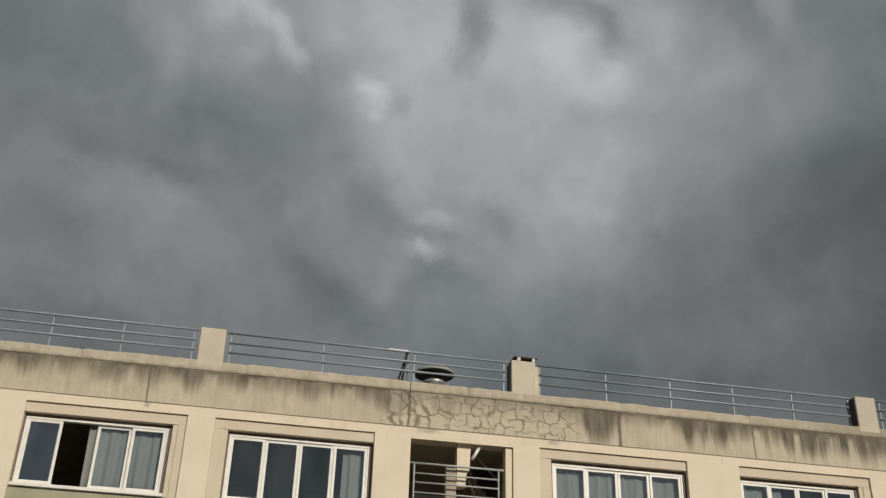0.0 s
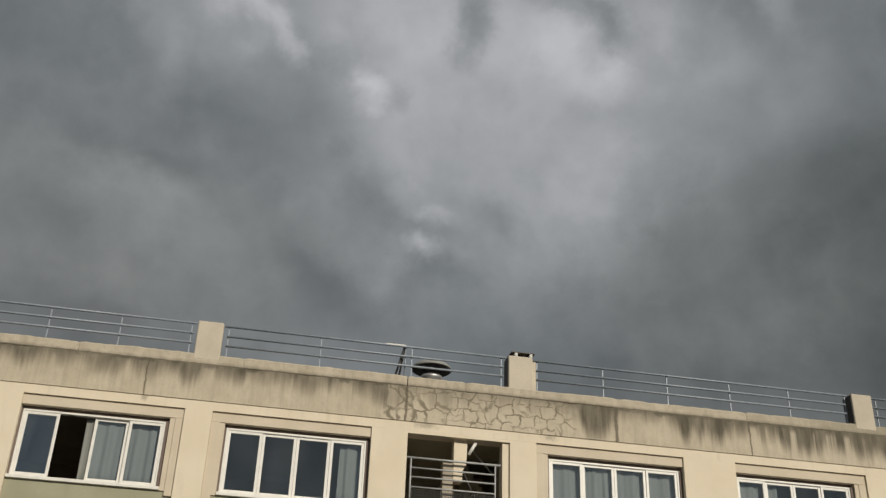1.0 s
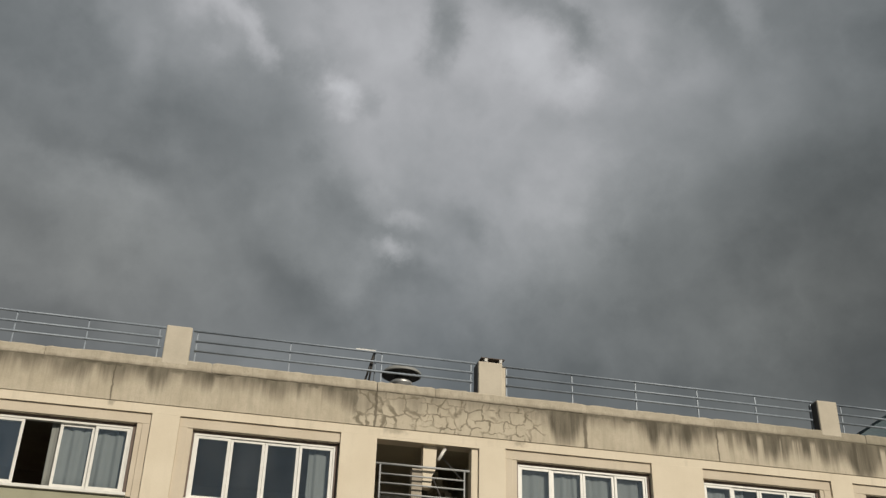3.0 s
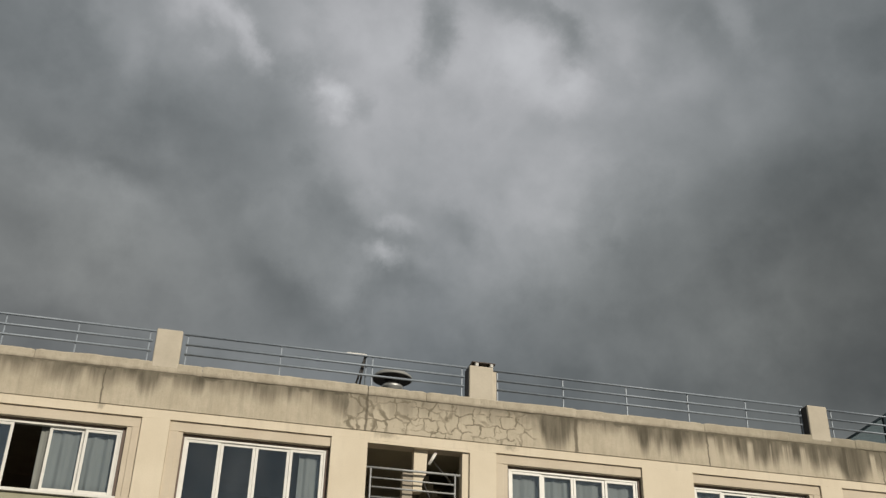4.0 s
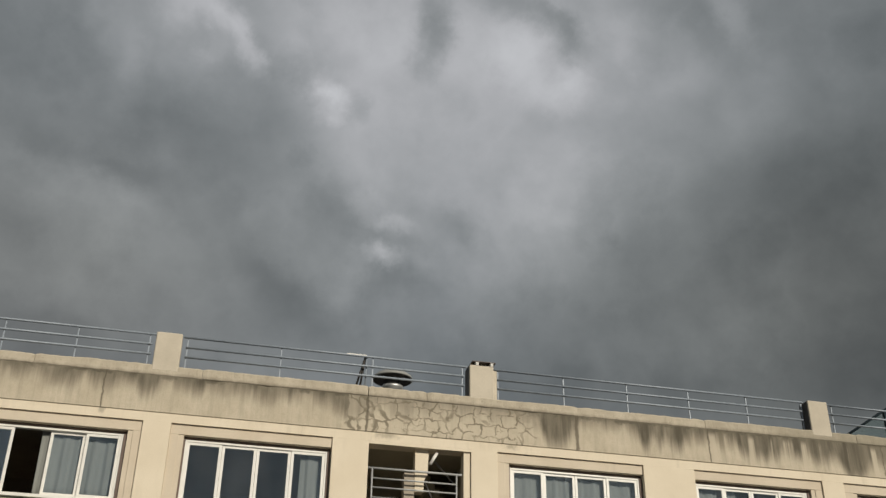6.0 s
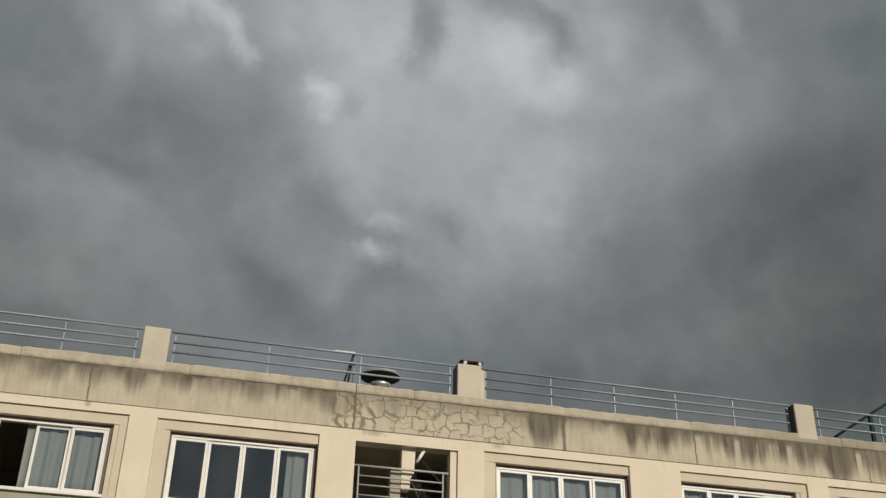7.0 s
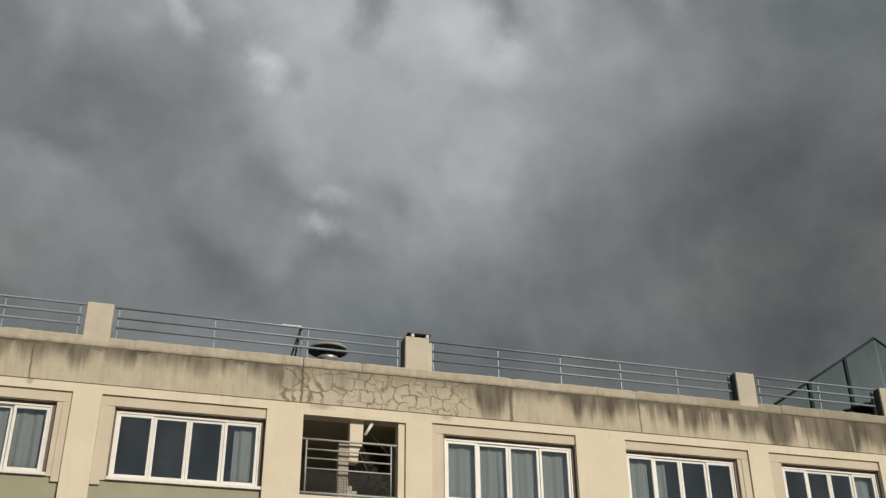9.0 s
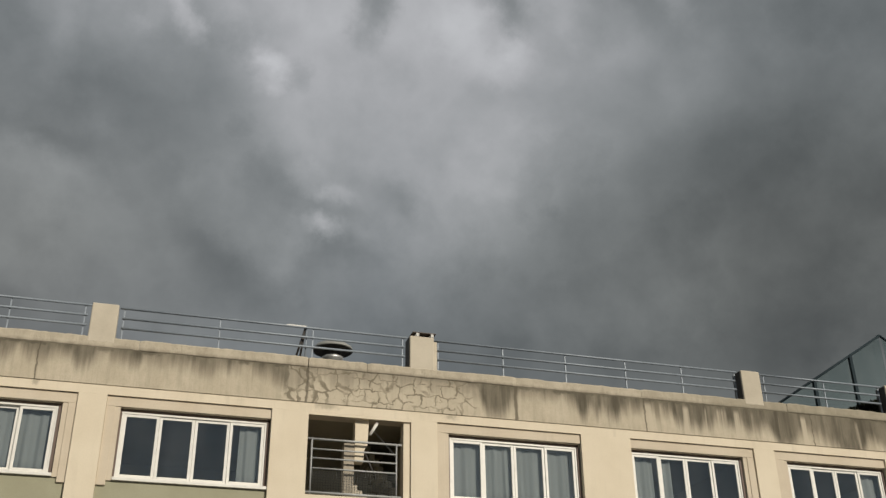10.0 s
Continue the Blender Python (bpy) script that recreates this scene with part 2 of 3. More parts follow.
class Mat:
    """A node material with a Principled shader and short helpers."""

    def __init__(self, name, rough=0.8, metal=0.0, colour=None, spec=0.5):
        self.m = bpy.data.materials.new(name)
        self.m.use_nodes = True
        self.n, self.l = self.m.node_tree.nodes, self.m.node_tree.links
        self.p = self.n["Principled BSDF"]
        self.p.inputs["Roughness"].default_value = rough
        self.p.inputs["Metallic"].default_value = metal
        self.p.inputs["Specular IOR Level"].default_value = spec
        if colour:
            self.p.inputs["Base Color"].default_value = (*colour, 1)
        self.at = self.n.new("ShaderNodeTexCoord").outputs["Object"]

    def put(self, sock, v):
        if isinstance(v, (int, float)):
            sock.default_value = v
        elif isinstance(v, tuple):
            sock.default_value = (*v, 1) if len(v) == 3 and len(sock.default_value) == 4 else v
        else:
            self.l.new(v, sock)

    def math(self, op, a, b=0.0, c=0.0):
        n = self.n.new("ShaderNodeMath")
        n.operation = op
        for i, v in enumerate((a, b, c)):
            self.put(n.inputs[i], v)
        return n.outputs[0]

    def step(self, v, lo, hi, a=0.0, b=1.0):
        n = self.n.new("ShaderNodeMapRange")
        n.interpolation_type = "SMOOTHSTEP"
        for k, x in (("Value", v), ("From Min", lo), ("From Max", hi), ("To Min", a), ("To Max", b)):
            self.put(n.inputs[k], x)
        return n.outputs[0]

    def scaled(self, s, shift=(0, 0, 0)):
        n = self.n.new("ShaderNodeMapping")
        n.inputs["Scale"].default_value = s
        n.inputs["Location"].default_value = shift
        self.l.new(self.at, n.inputs[0])
        return n.outputs[0]

    def noise(self, scale, detail=4, rough=0.55, stretch=(1, 1, 1), shift=(0, 0, 0)):
        n = self.n.new("ShaderNodeTexNoise")
        self.put(n.inputs["Scale"], scale)
        self.put(n.inputs["Detail"], detail)
        self.put(n.inputs["Roughness"], rough)
        self.l.new(self.scaled(stretch, shift), n.inputs["Vector"])
        return n.outputs[0]

    def mix(self, f, a, b, kind="MIX"):
        n = self.n.new("ShaderNodeMix")
        n.data_type, n.blend_type = "RGBA", kind
        self.put(n.inputs["Factor"], f)
        self.put(n.inputs["A"], a)
        self.put(n.inputs["B"], b)
        return n.outputs["Result"]

    def colour(self, c):
        self.l.new(c, self.p.inputs["Base Color"])
        return self

    def bump(self, h, strength=0.3, dist=0.01):
        n = self.n.new("ShaderNodeBump")
        n.inputs["Strength"].default_value = strength
        n.inputs["Distance"].default_value = dist
        self.l.new(h, n.inputs["Height"])
        self.l.new(n.outputs[0], self.p.inputs["Normal"])
        return self

    def xyz(self):
        n = self.n.new("ShaderNodeSeparateXYZ")
        self.l.new(self.at, n.inputs[0])
        return n.outputs


def plaster(name, light, dark, rough=0.9):
    m = Mat(name, rough, spec=0.2)
    c = m.mix(m.step(m.noise(0.9, 5), 0.35, 0.7), light, dark)
    runs = m.step(m.noise(4, 5, 0.62, (1, 1, 0.16)), 0.52, 0.80, 0.0, 0.24)
    c = m.mix(runs, c, tuple(v * 0.72 for v in dark))
    c = m.mix(m.step(m.noise(40, 3), 0.3, 0.75, 0.0, 0.16), c, tuple(v * 0.7 for v in dark))
    return m.colour(c).bump(m.noise(70, 4), 0.25, 0.006).m


def strip_plaster():
    """The cream strip under the band, with two seep stains below the mended cracks."""
    m = Mat("seeping_cream_plaster", 0.9, spec=0.2)
    x, y, z = m.xyz()
    c = m.mix(m.step(m.noise(0.9, 5), 0.35, 0.7), (0.73, 0.64, 0.49), (0.675, 0.585, 0.44))
    c = m.mix(m.step(m.noise(5, 4, 0.6, (1, 1, 0.12)), 0.52, 0.78, 0.0, 0.35), c, (0.47, 0.405, 0.30))
    c = m.mix(m.step(m.noise(40, 3), 0.3, 0.75, 0.0, 0.16), c, (0.45, 0.395, 0.295))
    for sx, wide in ((3.72, 0.34), (6.42, 0.20), (-2.05, 0.10)):
        d = m.math("ABSOLUTE", m.math("ADD", m.math("SUBTRACT", x, sx), m.math("MULTIPLY_ADD", m.noise(7, 5, 0.65), 0.5, -0.25)))
        wet = m.math("MULTIPLY", m.step(d, wide, wide * 0.2), m.step(m.math("ADD", z, m.math("MULTIPLY", m.noise(11, 4), 0.14)), 8.93, 9.05))
        c = m.mix(m.math("MULTIPLY", wet, 0.55), c, (0.25, 0.215, 0.155))
    return m.colour(c).bump(m.noise(70, 4), 0.25, 0.006).m


def band_plaster():
    """Weathered parapet band: sooty drip streaks from the coping, settlement cracks, and a stretch of filled crazing."""
    m = Mat("weathered_band_plaster", 0.92, spec=0.2)
    x, y, z = m.xyz()
    c = m.mix(m.step(m.noise(1.1, 6, 0.6), 0.3, 0.7), (0.57, 0.50, 0.38), (0.475, 0.412, 0.305))
    c = m.mix(m.step(m.noise(5, 6, 0.65, (1, 1, 0.5)), 0.42, 0.75, 0, 0.35), c, (0.32, 0.275, 0.20))
    c = m.mix(m.step(m.noise(34, 4), 0.35, 0.75, 0, 0.22), c, (0.31, 0.265, 0.19))
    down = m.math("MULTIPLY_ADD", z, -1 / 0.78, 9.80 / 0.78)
    # faint old runs over the whole height
    faint = m.step(m.noise(6.5, 5, 0.62, (1, 0, 0.05), (3.1, 0, 0)), 0.45, 0.70, 0.0, 0.48)
    c = m.mix(m.math("MULTIPLY", faint, m.step(m.noise(1.3, 3), 0.3, 0.6, 0.45, 1.0)), c, (0.30, 0.26, 0.19))
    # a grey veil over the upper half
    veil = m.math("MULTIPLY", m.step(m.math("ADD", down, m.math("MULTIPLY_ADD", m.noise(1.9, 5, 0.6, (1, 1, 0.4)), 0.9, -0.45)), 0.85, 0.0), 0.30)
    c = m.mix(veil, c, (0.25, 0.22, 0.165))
    # where the soot is heavy along the wall, and how far each run has come down
    heavy = m.step(m.noise(0.62, 3, 0.55, (1, 0, 0), (1.7, 0, 0)), 0.34, 0.62, 0.18, 0.50)
    for sx, wide, far in ((7.45, 0.75, 0.45), (2.75, 0.70, 0.30), (-1.25, 0.35, 0.45), (-4.3, 0.6, 0.25), (-2.9, 0.45, 0.25), (9.65, 0.7, 0.30), (10.3, 0.35, 0.35), (12.3, 0.6, 0.12), (14.75, 0.5, 0.45), (16.5, 0.6, 0.4)):
        d = m.math("ABSOLUTE", m.math("SUBTRACT", x, sx))
        heavy = m.math("ADD", heavy, m.step(d, wide, wide * 0.1, 0.0, far))
    runs = m.math("MULTIPLY_ADD", m.noise(2.7, 4, 0.62, (1, 0, 0.06)), 1.25, -0.625)
    wisps = m.math("MULTIPLY_ADD", m.noise(9, 4, 0.6, (1, 0, 0.05)), 0.42, -0.21)
    # soot grows to the right, partly painting in the lens's darkening at that edge
    heavy = m.math("ADD", heavy, m.step(x, 9.5, 15.0, 0.0, 0.46))
    reach = m.math("ADD", heavy, m.math("ADD", runs, wisps))
    soot = m.step(m.math("SUBTRACT", reach, down), -0.24, 0.42)
    comb = m.step(m.noise(3.6, 5, 0.62, (1, 0, 0.05)), 0.28, 0.66, 0.66, 1.0)
    blot = m.step(m.noise(2.6, 6, 0.65, (1, 1, 0.18)), 0.28, 0.62, 0.66, 1.0)
    soot = m.math("MULTIPLY", soot, m.math("MULTIPLY", comb, blot))
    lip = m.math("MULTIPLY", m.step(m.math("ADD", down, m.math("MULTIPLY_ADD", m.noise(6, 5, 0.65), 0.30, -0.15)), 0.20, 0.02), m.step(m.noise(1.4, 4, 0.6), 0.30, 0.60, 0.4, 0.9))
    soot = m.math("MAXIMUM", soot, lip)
    # the mended stretch has been scraped clean
    in_patch = m.math("MULTIPLY", m.step(m.math("ADD", x, m.math("MULTIPLY", m.noise(3, 3), 0.5)), 3.05, 3.10),
                      m.step(m.math("ADD", x, m.math("MULTIPLY", m.noise(2.2, 3), 1.6)), 7.9, 7.4))
    soot = m.math("MULTIPLY", soot, m.math("MULTIPLY_ADD", in_patch, -0.4, 1.0))
    c = m.mix(m.math("MULTIPLY", in_patch, 0.35), c, (0.54, 0.472, 0.36))
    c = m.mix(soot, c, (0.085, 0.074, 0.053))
    # lime runs wash pale lines through the soot
    lime = m.math("MULTIPLY", m.step(m.noise(3.6, 3, 0.6, (1, 0, 0.02), (9.1, 0, 0)), 0.56, 0.67), m.step(x, 6.8, 13.0, 0.25, 0.8))
    c = m.mix(m.math("MULTIPLY", lime, m.step(down, 0.05, 0.25)), c, (0.52, 0.455, 0.345))
    # long single streaks
    drips = m.math("MULTIPLY", m.step(m.noise(2.9, 3, 0.6, (1, 0, 0.03), (4.3, 0, 0)), 0.64, 0.72), m.step(down, 1.0, 0.3))
    c = m.mix(m.math("MULTIPLY", drips, 0.55), c, (0.15, 0.13, 0.09))
    # crazing, filled with darker mortar
    wob = m.n.new("ShaderNodeVectorMath")
    wob.operation = "MULTIPLY_ADD"
    nz = m.n.new("ShaderNodeTexNoise")
    nz.inputs["Scale"].default_value = 6
    nz.inputs["Detail"].default_value = 4
    m.l.new(m.at, nz.inputs["Vector"])
    m.l.new(nz.outputs["Color"], wob.inputs[0])
    wob.inputs[1].default_value = (0.21, 0.0, 0.21)
    m.l.new(m.scaled((1.0, 0.0, 1.05), (0.35, 0, 0.30)), wob.inputs[2])
    lines = []
    for scale_, thin in ((2.75, 0.060), (6.0, 0.045)):
        v = m.n.new("ShaderNodeTexVoronoi")
        v.feature = "DISTANCE_TO_EDGE"
        v.inputs["Scale"].default_value = scale_
        v.inputs["Randomness"].default_value = 0.72
        m.l.new(wob.outputs[0], v.inputs["Vector"])
        lines.append(m.step(v.outputs["Distance"], thin, thin * 0.35))
    # the middle stretch has cracked along its courses, in rows
    flat = m.n.new("ShaderNodeSeparateXYZ")
    m.l.new(wob.outputs[0], flat.inputs[0])
    laid = m.n.new("ShaderNodeCombineXYZ")
    m.l.new(flat.outputs[0], laid.inputs[0])
    m.l.new(flat.outputs[2], laid.inputs[1])
    rows = m.n.new("ShaderNodeTexBrick")
    rows.offset, rows.squash = 0.42, 1.0
    for k, v in (("Scale", 1.0), ("Mortar Size", 0.019), ("Mortar Smooth", 0.35), ("Brick Width", 0.31), ("Row Height", 0.27)):
        rows.inputs[k].default_value = v
    m.l.new(laid.outputs[0], rows.inputs["Vector"])
    courses = m.math("MULTIPLY", m.math("MULTIPLY", m.step(x, 4.15, 4.35), m.step(x, 6.7, 6.5)), m.step(m.noise(1.9, 2, 0.5, (1, 1, 1), (6, 0, 2)), 0.46, 0.54))
    lines[0] = m.math("ADD", m.math("MULTIPLY", lines[0], m.math("SUBTRACT", 1.0, courses)), m.math("MULTIPLY", rows.outputs["Fac"], courses))
    broken = m.step(m.noise(3.4, 3, 0.5, (1, 1, 1), (2, 0, 7)), 0.42, 0.54)
    second = m.math("MULTIPLY", lines[1], m.step(m.noise(2.1, 2, 0.5, (1, 1, 1), (5, 0, 1)), 0.60, 0.66, 0, 0.7))
    craze = m.math("MULTIPLY", m.math("MAXIMUM", m.math("MULTIPLY", lines[0], m.math("MULTIPLY_ADD", broken, 0.45, 0.55)), second), in_patch)
    smear = m.math("MULTIPLY", m.math("MULTIPLY", in_patch, m.step(m.noise(2.7, 4, 0.6, (1, 1, 1), (3, 0, 3)), 0.60, 0.72)), 0.3)
    c = m.mix(m.math("MAXIMUM", smear, m.math("MULTIPLY", craze, 0.85)), c, (0.17, 0.145, 0.10))
    # settlement cracks
    wave = m.math("MULTIPLY_ADD", m.noise(5, 5, 0.6), 0.12, -0.06)
    crack = 0.0
    for cx, wide in ((-2.1, 0.010), (3.27, 0.020), (7.93, 0.030), (11.08, 0.012), (-5.6, 0.01), (15.5, 0.010)):
        d = m.math("ABSOLUTE", m.math("ADD", m.math("SUBTRACT", x, cx), wave))
        crack = m.math("MAXIMUM", crack, m.step(d, wide * 2, wide * 0.6))
    c = m.mix(m.math("MULTIPLY", crack, 0.78), c, (0.11, 0.092, 0.065))
    h = m.math("SUBTRACT", m.noise(60, 4), m.math("ADD", m.math("MULTIPLY", craze, 0.8), crack))
    return m.colour(c).bump(h, 0.35, 0.012).m


def coping_concrete():
    m = Mat("coping_concrete", 0.93, spec=0.2)
    x, y, z = m.xyz()
    c = m.mix(m.step(m.noise(1.7, 5), 0.3, 0.7), (0.51, 0.45, 0.345), (0.425, 0.37, 0.28))
    c = m.mix(m.step(m.noise(6, 6, 0.65, (1, 1, 0.5)), 0.42, 0.72, 0, 0.5), c, (0.30, 0.26, 0.19))
    c = m.mix(m.step(m.noise(18, 5, 0.65), 0.55, 0.75, 0, 0.4), c, (0.20, 0.175, 0.13))
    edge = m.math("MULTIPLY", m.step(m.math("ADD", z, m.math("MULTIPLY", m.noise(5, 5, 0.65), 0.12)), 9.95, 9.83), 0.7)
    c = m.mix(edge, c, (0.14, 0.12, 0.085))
    # darker, mottled tone towards the far right end
    mottle = m.math("MULTIPLY", m.step(m.math("ADD", x, m.math("MULTIPLY", m.noise(1.1, 5, 0.6), 3.0)), 11.5, 17.0), m.step(m.noise(3.2, 5, 0.62), 0.25, 0.6, 0.35, 0.65))
    c = m.mix(mottle, c, (0.24, 0.215, 0.155))
    return m.colour(c).bump(m.noise(30, 6, 0.65), 0.6, 0.02).m


def plain(name, colour, rough, metal=0.0, dirt=0.25, scale=6.0, spec=0.5):
    m = Mat(name, rough, metal, spec=spec)
    c = m.mix(m.step(m.noise(scale, 5), 0.4, 0.75, 0, dirt), colour, tuple(v * 0.45 for v in colour))
    c = m.mix(m.step(m.noise(scale * 8, 3), 0.45, 0.8, 0, dirt * 0.6), c, tuple(v * 0.6 for v in colour))
    m.p.inputs["Roughness"].default_value = rough
    return m.colour(c).bump(m.noise(scale * 12, 3), 0.12, 0.003).m


def cloth(name, colour):
    m = Mat(name, 0.95, spec=0.1)
    c = m.mix(m.noise(3, 3, 0.5, (4, 1, 0.4)), colour, tuple(v * 0.75 for v in colour))
    m.p.inputs["Sheen Weight"].default_value = 0.2
    return m.colour(c).bump(m.noise(180, 2), 0.1, 0.002).m


def glass(name, colour, shine_colour):
    """Thin clear pane: see-through, with a sharp reflection that grows towards grazing angles."""
    m = bpy.data.materials.new(name)
    m.use_nodes = True
    n, l = m.node_tree.nodes, m.node_tree.links
    n.remove(n["Principled BSDF"])
    clear_, shine, mixer = n.new("ShaderNodeBsdfTransparent"), n.new("ShaderNodeBsdfGlossy"), n.new("ShaderNodeMixShader")
    facing, power, scale = n.new("ShaderNodeLayerWeight"), n.new("ShaderNodeMath"), n.new("ShaderNodeMath")
    clear_.inputs[0].default_value = (*colour, 1)
    shine.inputs["Roughness"].default_value = 0.015
    shine.inputs["Color"].default_value = (*shine_colour, 1)
    power.operation, scale.operation = "POWER", "MULTIPLY_ADD"
    power.inputs[1].default_value = 4.0
    scale.inputs[1].default_value, scale.inputs[2].default_value = 0.8, 0.10
    l.new(facing.outputs["Facing"], power.inputs[0])
    l.new(power.outputs[0], scale.inputs[0])
    l.new(scale.outputs[0], mixer.inputs[0])
    l.new(clear_.outputs[0], mixer.inputs[1])
    l.new(shine.outputs[0], mixer.inputs[2])
    dust, coat, mottle, level, at = n.new("ShaderNodeBsdfDiffuse"), n.new("ShaderNodeMixShader"), n.new("ShaderNodeTexNoise"), n.new("ShaderNodeMapRange"), n.new("ShaderNodeTexCoord")
    stretch = n.new("ShaderNodeMapping")
    stretch.inputs["Scale"].default_value = (1.6, 1.6, 0.5)
    dust.inputs[0].default_value = (0.42, 0.43, 0.43, 1)
    mottle.inputs["Scale"].default_value, mottle.inputs["Detail"].default_value = 2.2, 6
    for k, v in (("From Min", 0.38), ("From Max", 0.75), ("To Min", 0.003), ("To Max", 0.035)):
        level.inputs[k].default_value = v
    l.new(at.outputs["Object"], stretch.inputs[0])
    l.new(stretch.outputs[0], mottle.inputs["Vector"])
    l.new(mottle.outputs[0], level.inputs["Value"])
    l.new(level.outputs[0], coat.inputs[0])
    l.new(mixer.outputs[0], coat.inputs[1])
    l.new(dust.outputs[0], coat.inputs[2])
    l.new(coat.outputs[0], n["Material Output"].inputs[0])
    return m


CREAM = plaster("cream_plaster", (0.73, 0.64, 0.49), (0.675, 0.585, 0.44))
PILLAR = plaster("greyed_pillar_plaster", (0.59, 0.525, 0.415), (0.48, 0.425, 0.33), 0.92)
SURROUND = plaster("surround_plaster", (0.63, 0.545, 0.42), (0.57, 0.485, 0.365))
OLIVE = plaster("olive_panel_plaster", (0.37, 0.355, 0.25), (0.32, 0.305, 0.21))
STRIP = strip_plaster()
BAND = band_plaster()
COPING = coping_concrete()
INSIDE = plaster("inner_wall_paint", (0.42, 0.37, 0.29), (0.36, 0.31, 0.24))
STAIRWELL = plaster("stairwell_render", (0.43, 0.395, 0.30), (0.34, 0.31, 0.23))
FLOOR = plain("floor_tiles", (0.22, 0.18, 0.14), 0.6)
WHITE = plain("white_upvc", (0.76, 0.735, 0.665), 0.45, 0, 0.2)
RAIL = plain("blue_grey_paint", (0.265, 0.30, 0.335), 0.5, 0.1, 0.4, 9)
WIRE = plain("dull_wire", (0.14, 0.145, 0.135), 0.7, 0.2, 0.3, 9)
LANDRAIL = plain("grey_rail_paint", (0.40, 0.405, 0.39), 0.55, 0.1, 0.35, 9)
STEEL = plain("galvanised_steel", (0.52, 0.52, 0.50), 0.45, 0.7, 0.35, 8)
DARKSTEEL_AND_SHADE = plain("dark_steel_and_shade", (0.05, 0.045, 0.04), 0.6, 0.3)
GREENHOUSE = plain("blue_black_frame_paint", (0.022, 0.034, 0.040), 0.8, 0.0, 0.3, 6, 0.15)
SLOT = plain("brown_soffit_shade_and_guides", (0.17, 0.125, 0.10), 0.8)
RUST = plain("brown_sheet_metal", (0.075, 0.058, 0.048), 0.6, 0.4)
CAPWHITE = plain("weathered_cap_paint", (0.27, 0.27, 0.25), 0.7, 0.1, 0.4)
BLOCK = plain("pale_block", (0.62, 0.60, 0.55), 0.85)
CURTAIN = cloth("grey_green_curtain", (0.285, 0.288, 0.258))
GLASS = glass("window_glass", (0.88, 0.92, 0.95), (0.68, 0.80, 0.88))
ROOFGLASS = glass("roof_glass", (0.83, 0.885, 0.875), (0.50, 0.55, 0.51))
ROOFING = plain("bitumen_roofing", (0.08, 0.08, 0.08), 0.9)
ASPHALT = plain("asphalt", (0.055, 0.055, 0.055), 0.9, 0, 0.3, 2.0)
LEAF = plain("dark_leaves", (0.022, 0.024, 0.015), 0.85, 0, 0.3, 6, 0.1)

# ---------------------------------------------------------------- mesh helpers


def box(bm, x0, x1, y0, y1, z0, z1, bevel=0.0):
    vs = [bm.verts.new((x, y, z)) for x in (x0, x1) for y in (y0, y1) for z in (z0, z1)]
    fs = [bm.faces.new([vs[i] for i in q]) for q in ((0, 1, 3, 2), (4, 6, 7, 5), (0, 4, 5, 1), (2, 3, 7, 6), (0, 2, 6, 4), (1, 5, 7, 3))]
    if bevel:
        bmesh.ops.bevel(bm, geom=list({e for f in fs for e in f.edges}), offset=bevel, segments=2, affect="EDGES", profile=0.5)
    return bm


def tube(bm, a, b, r, seg=10):
    a, b = Vector(a), Vector(b)
    q = (b - a).to_track_quat("Z", "Y").to_matrix()
    rings = [[bm.verts.new(p + q @ Vector((r * math.cos(i * math.tau / seg), r * math.sin(i * math.tau / seg), 0))) for i in range(seg)] for p in (a, b)]
    for i in range(seg):
        j = (i + 1) % seg
        bm.faces.new((rings[0][i], rings[0][j], rings[1][j], rings[1][i])).smooth = True
    bm.faces.new(rings[0][::-1])
    bm.faces.new(rings[1])
    return bm


def spin(bm, profile, centre, seg=32):
    rings = []
    for r, z in profile:
        rings.append([bm.verts.new((centre[0] + r * math.cos(i * math.tau / seg), centre[1] + r * math.sin(i * math.tau / seg), centre[2] + z)) for i in range(seg)])
    for a, b in zip(rings, rings[1:]):
        for i in range(seg):
            j = (i + 1) % seg
            bm.faces.new((a[i], a[j], b[j], b[i])).smooth = True
    bm.faces.new(rings[0][::-1])
    bm.faces.new(rings[-1])
    return bm


def part(name, bm, material, parent=None, label=""):
    bmesh.ops.recalc_face_normals(bm, faces=bm.faces)
    me = bpy.data.meshes.new(name)
    bm.to_mesh(me)
    bm.free()
    me.materials.append(material)
    ob = new(name, me)
    ob.parent = parent
    if label:
        ob["label"] = label
    return ob


def thing(name, label, category, group="", kind=""):
    return tagged(new(name), label, category, group, kind)


def boxpart(name, dims, material, parent=None, bevel=0.0, label=""):
    return part(name, box(bmesh.new(), *dims, bevel), material, parent, label)


# ---------------------------------------------------------------- ground and building shell
LEFT, RIGHT, BACK = -16.0, 30.0, 11.0
bm = bmesh.new()
bmesh.ops.create_grid(bm, x_segments=8, y_segments=8, size=2500)
tagged(part("ground", bm, ASPHALT), "dark grey asphalt ground reaching the horizon", "ground", kind="structure")

# openings: left, right, surround on the left, surround on the right
WINDOWS = [(-4.35, -1.49, 0.0, 0.26), (-0.40, 2.58, 0.28, 0.0), (6.39, 9.45, 0.27, 0.0), (10.66, 13.53, 0.0, 0.285), (14.70, 17.42, 0.34, 0.0)]
STAIR = (3.34, 5.54)
TOP, HEAD, SILL, REC = 8.83, 8.62, 7.20, 7.04

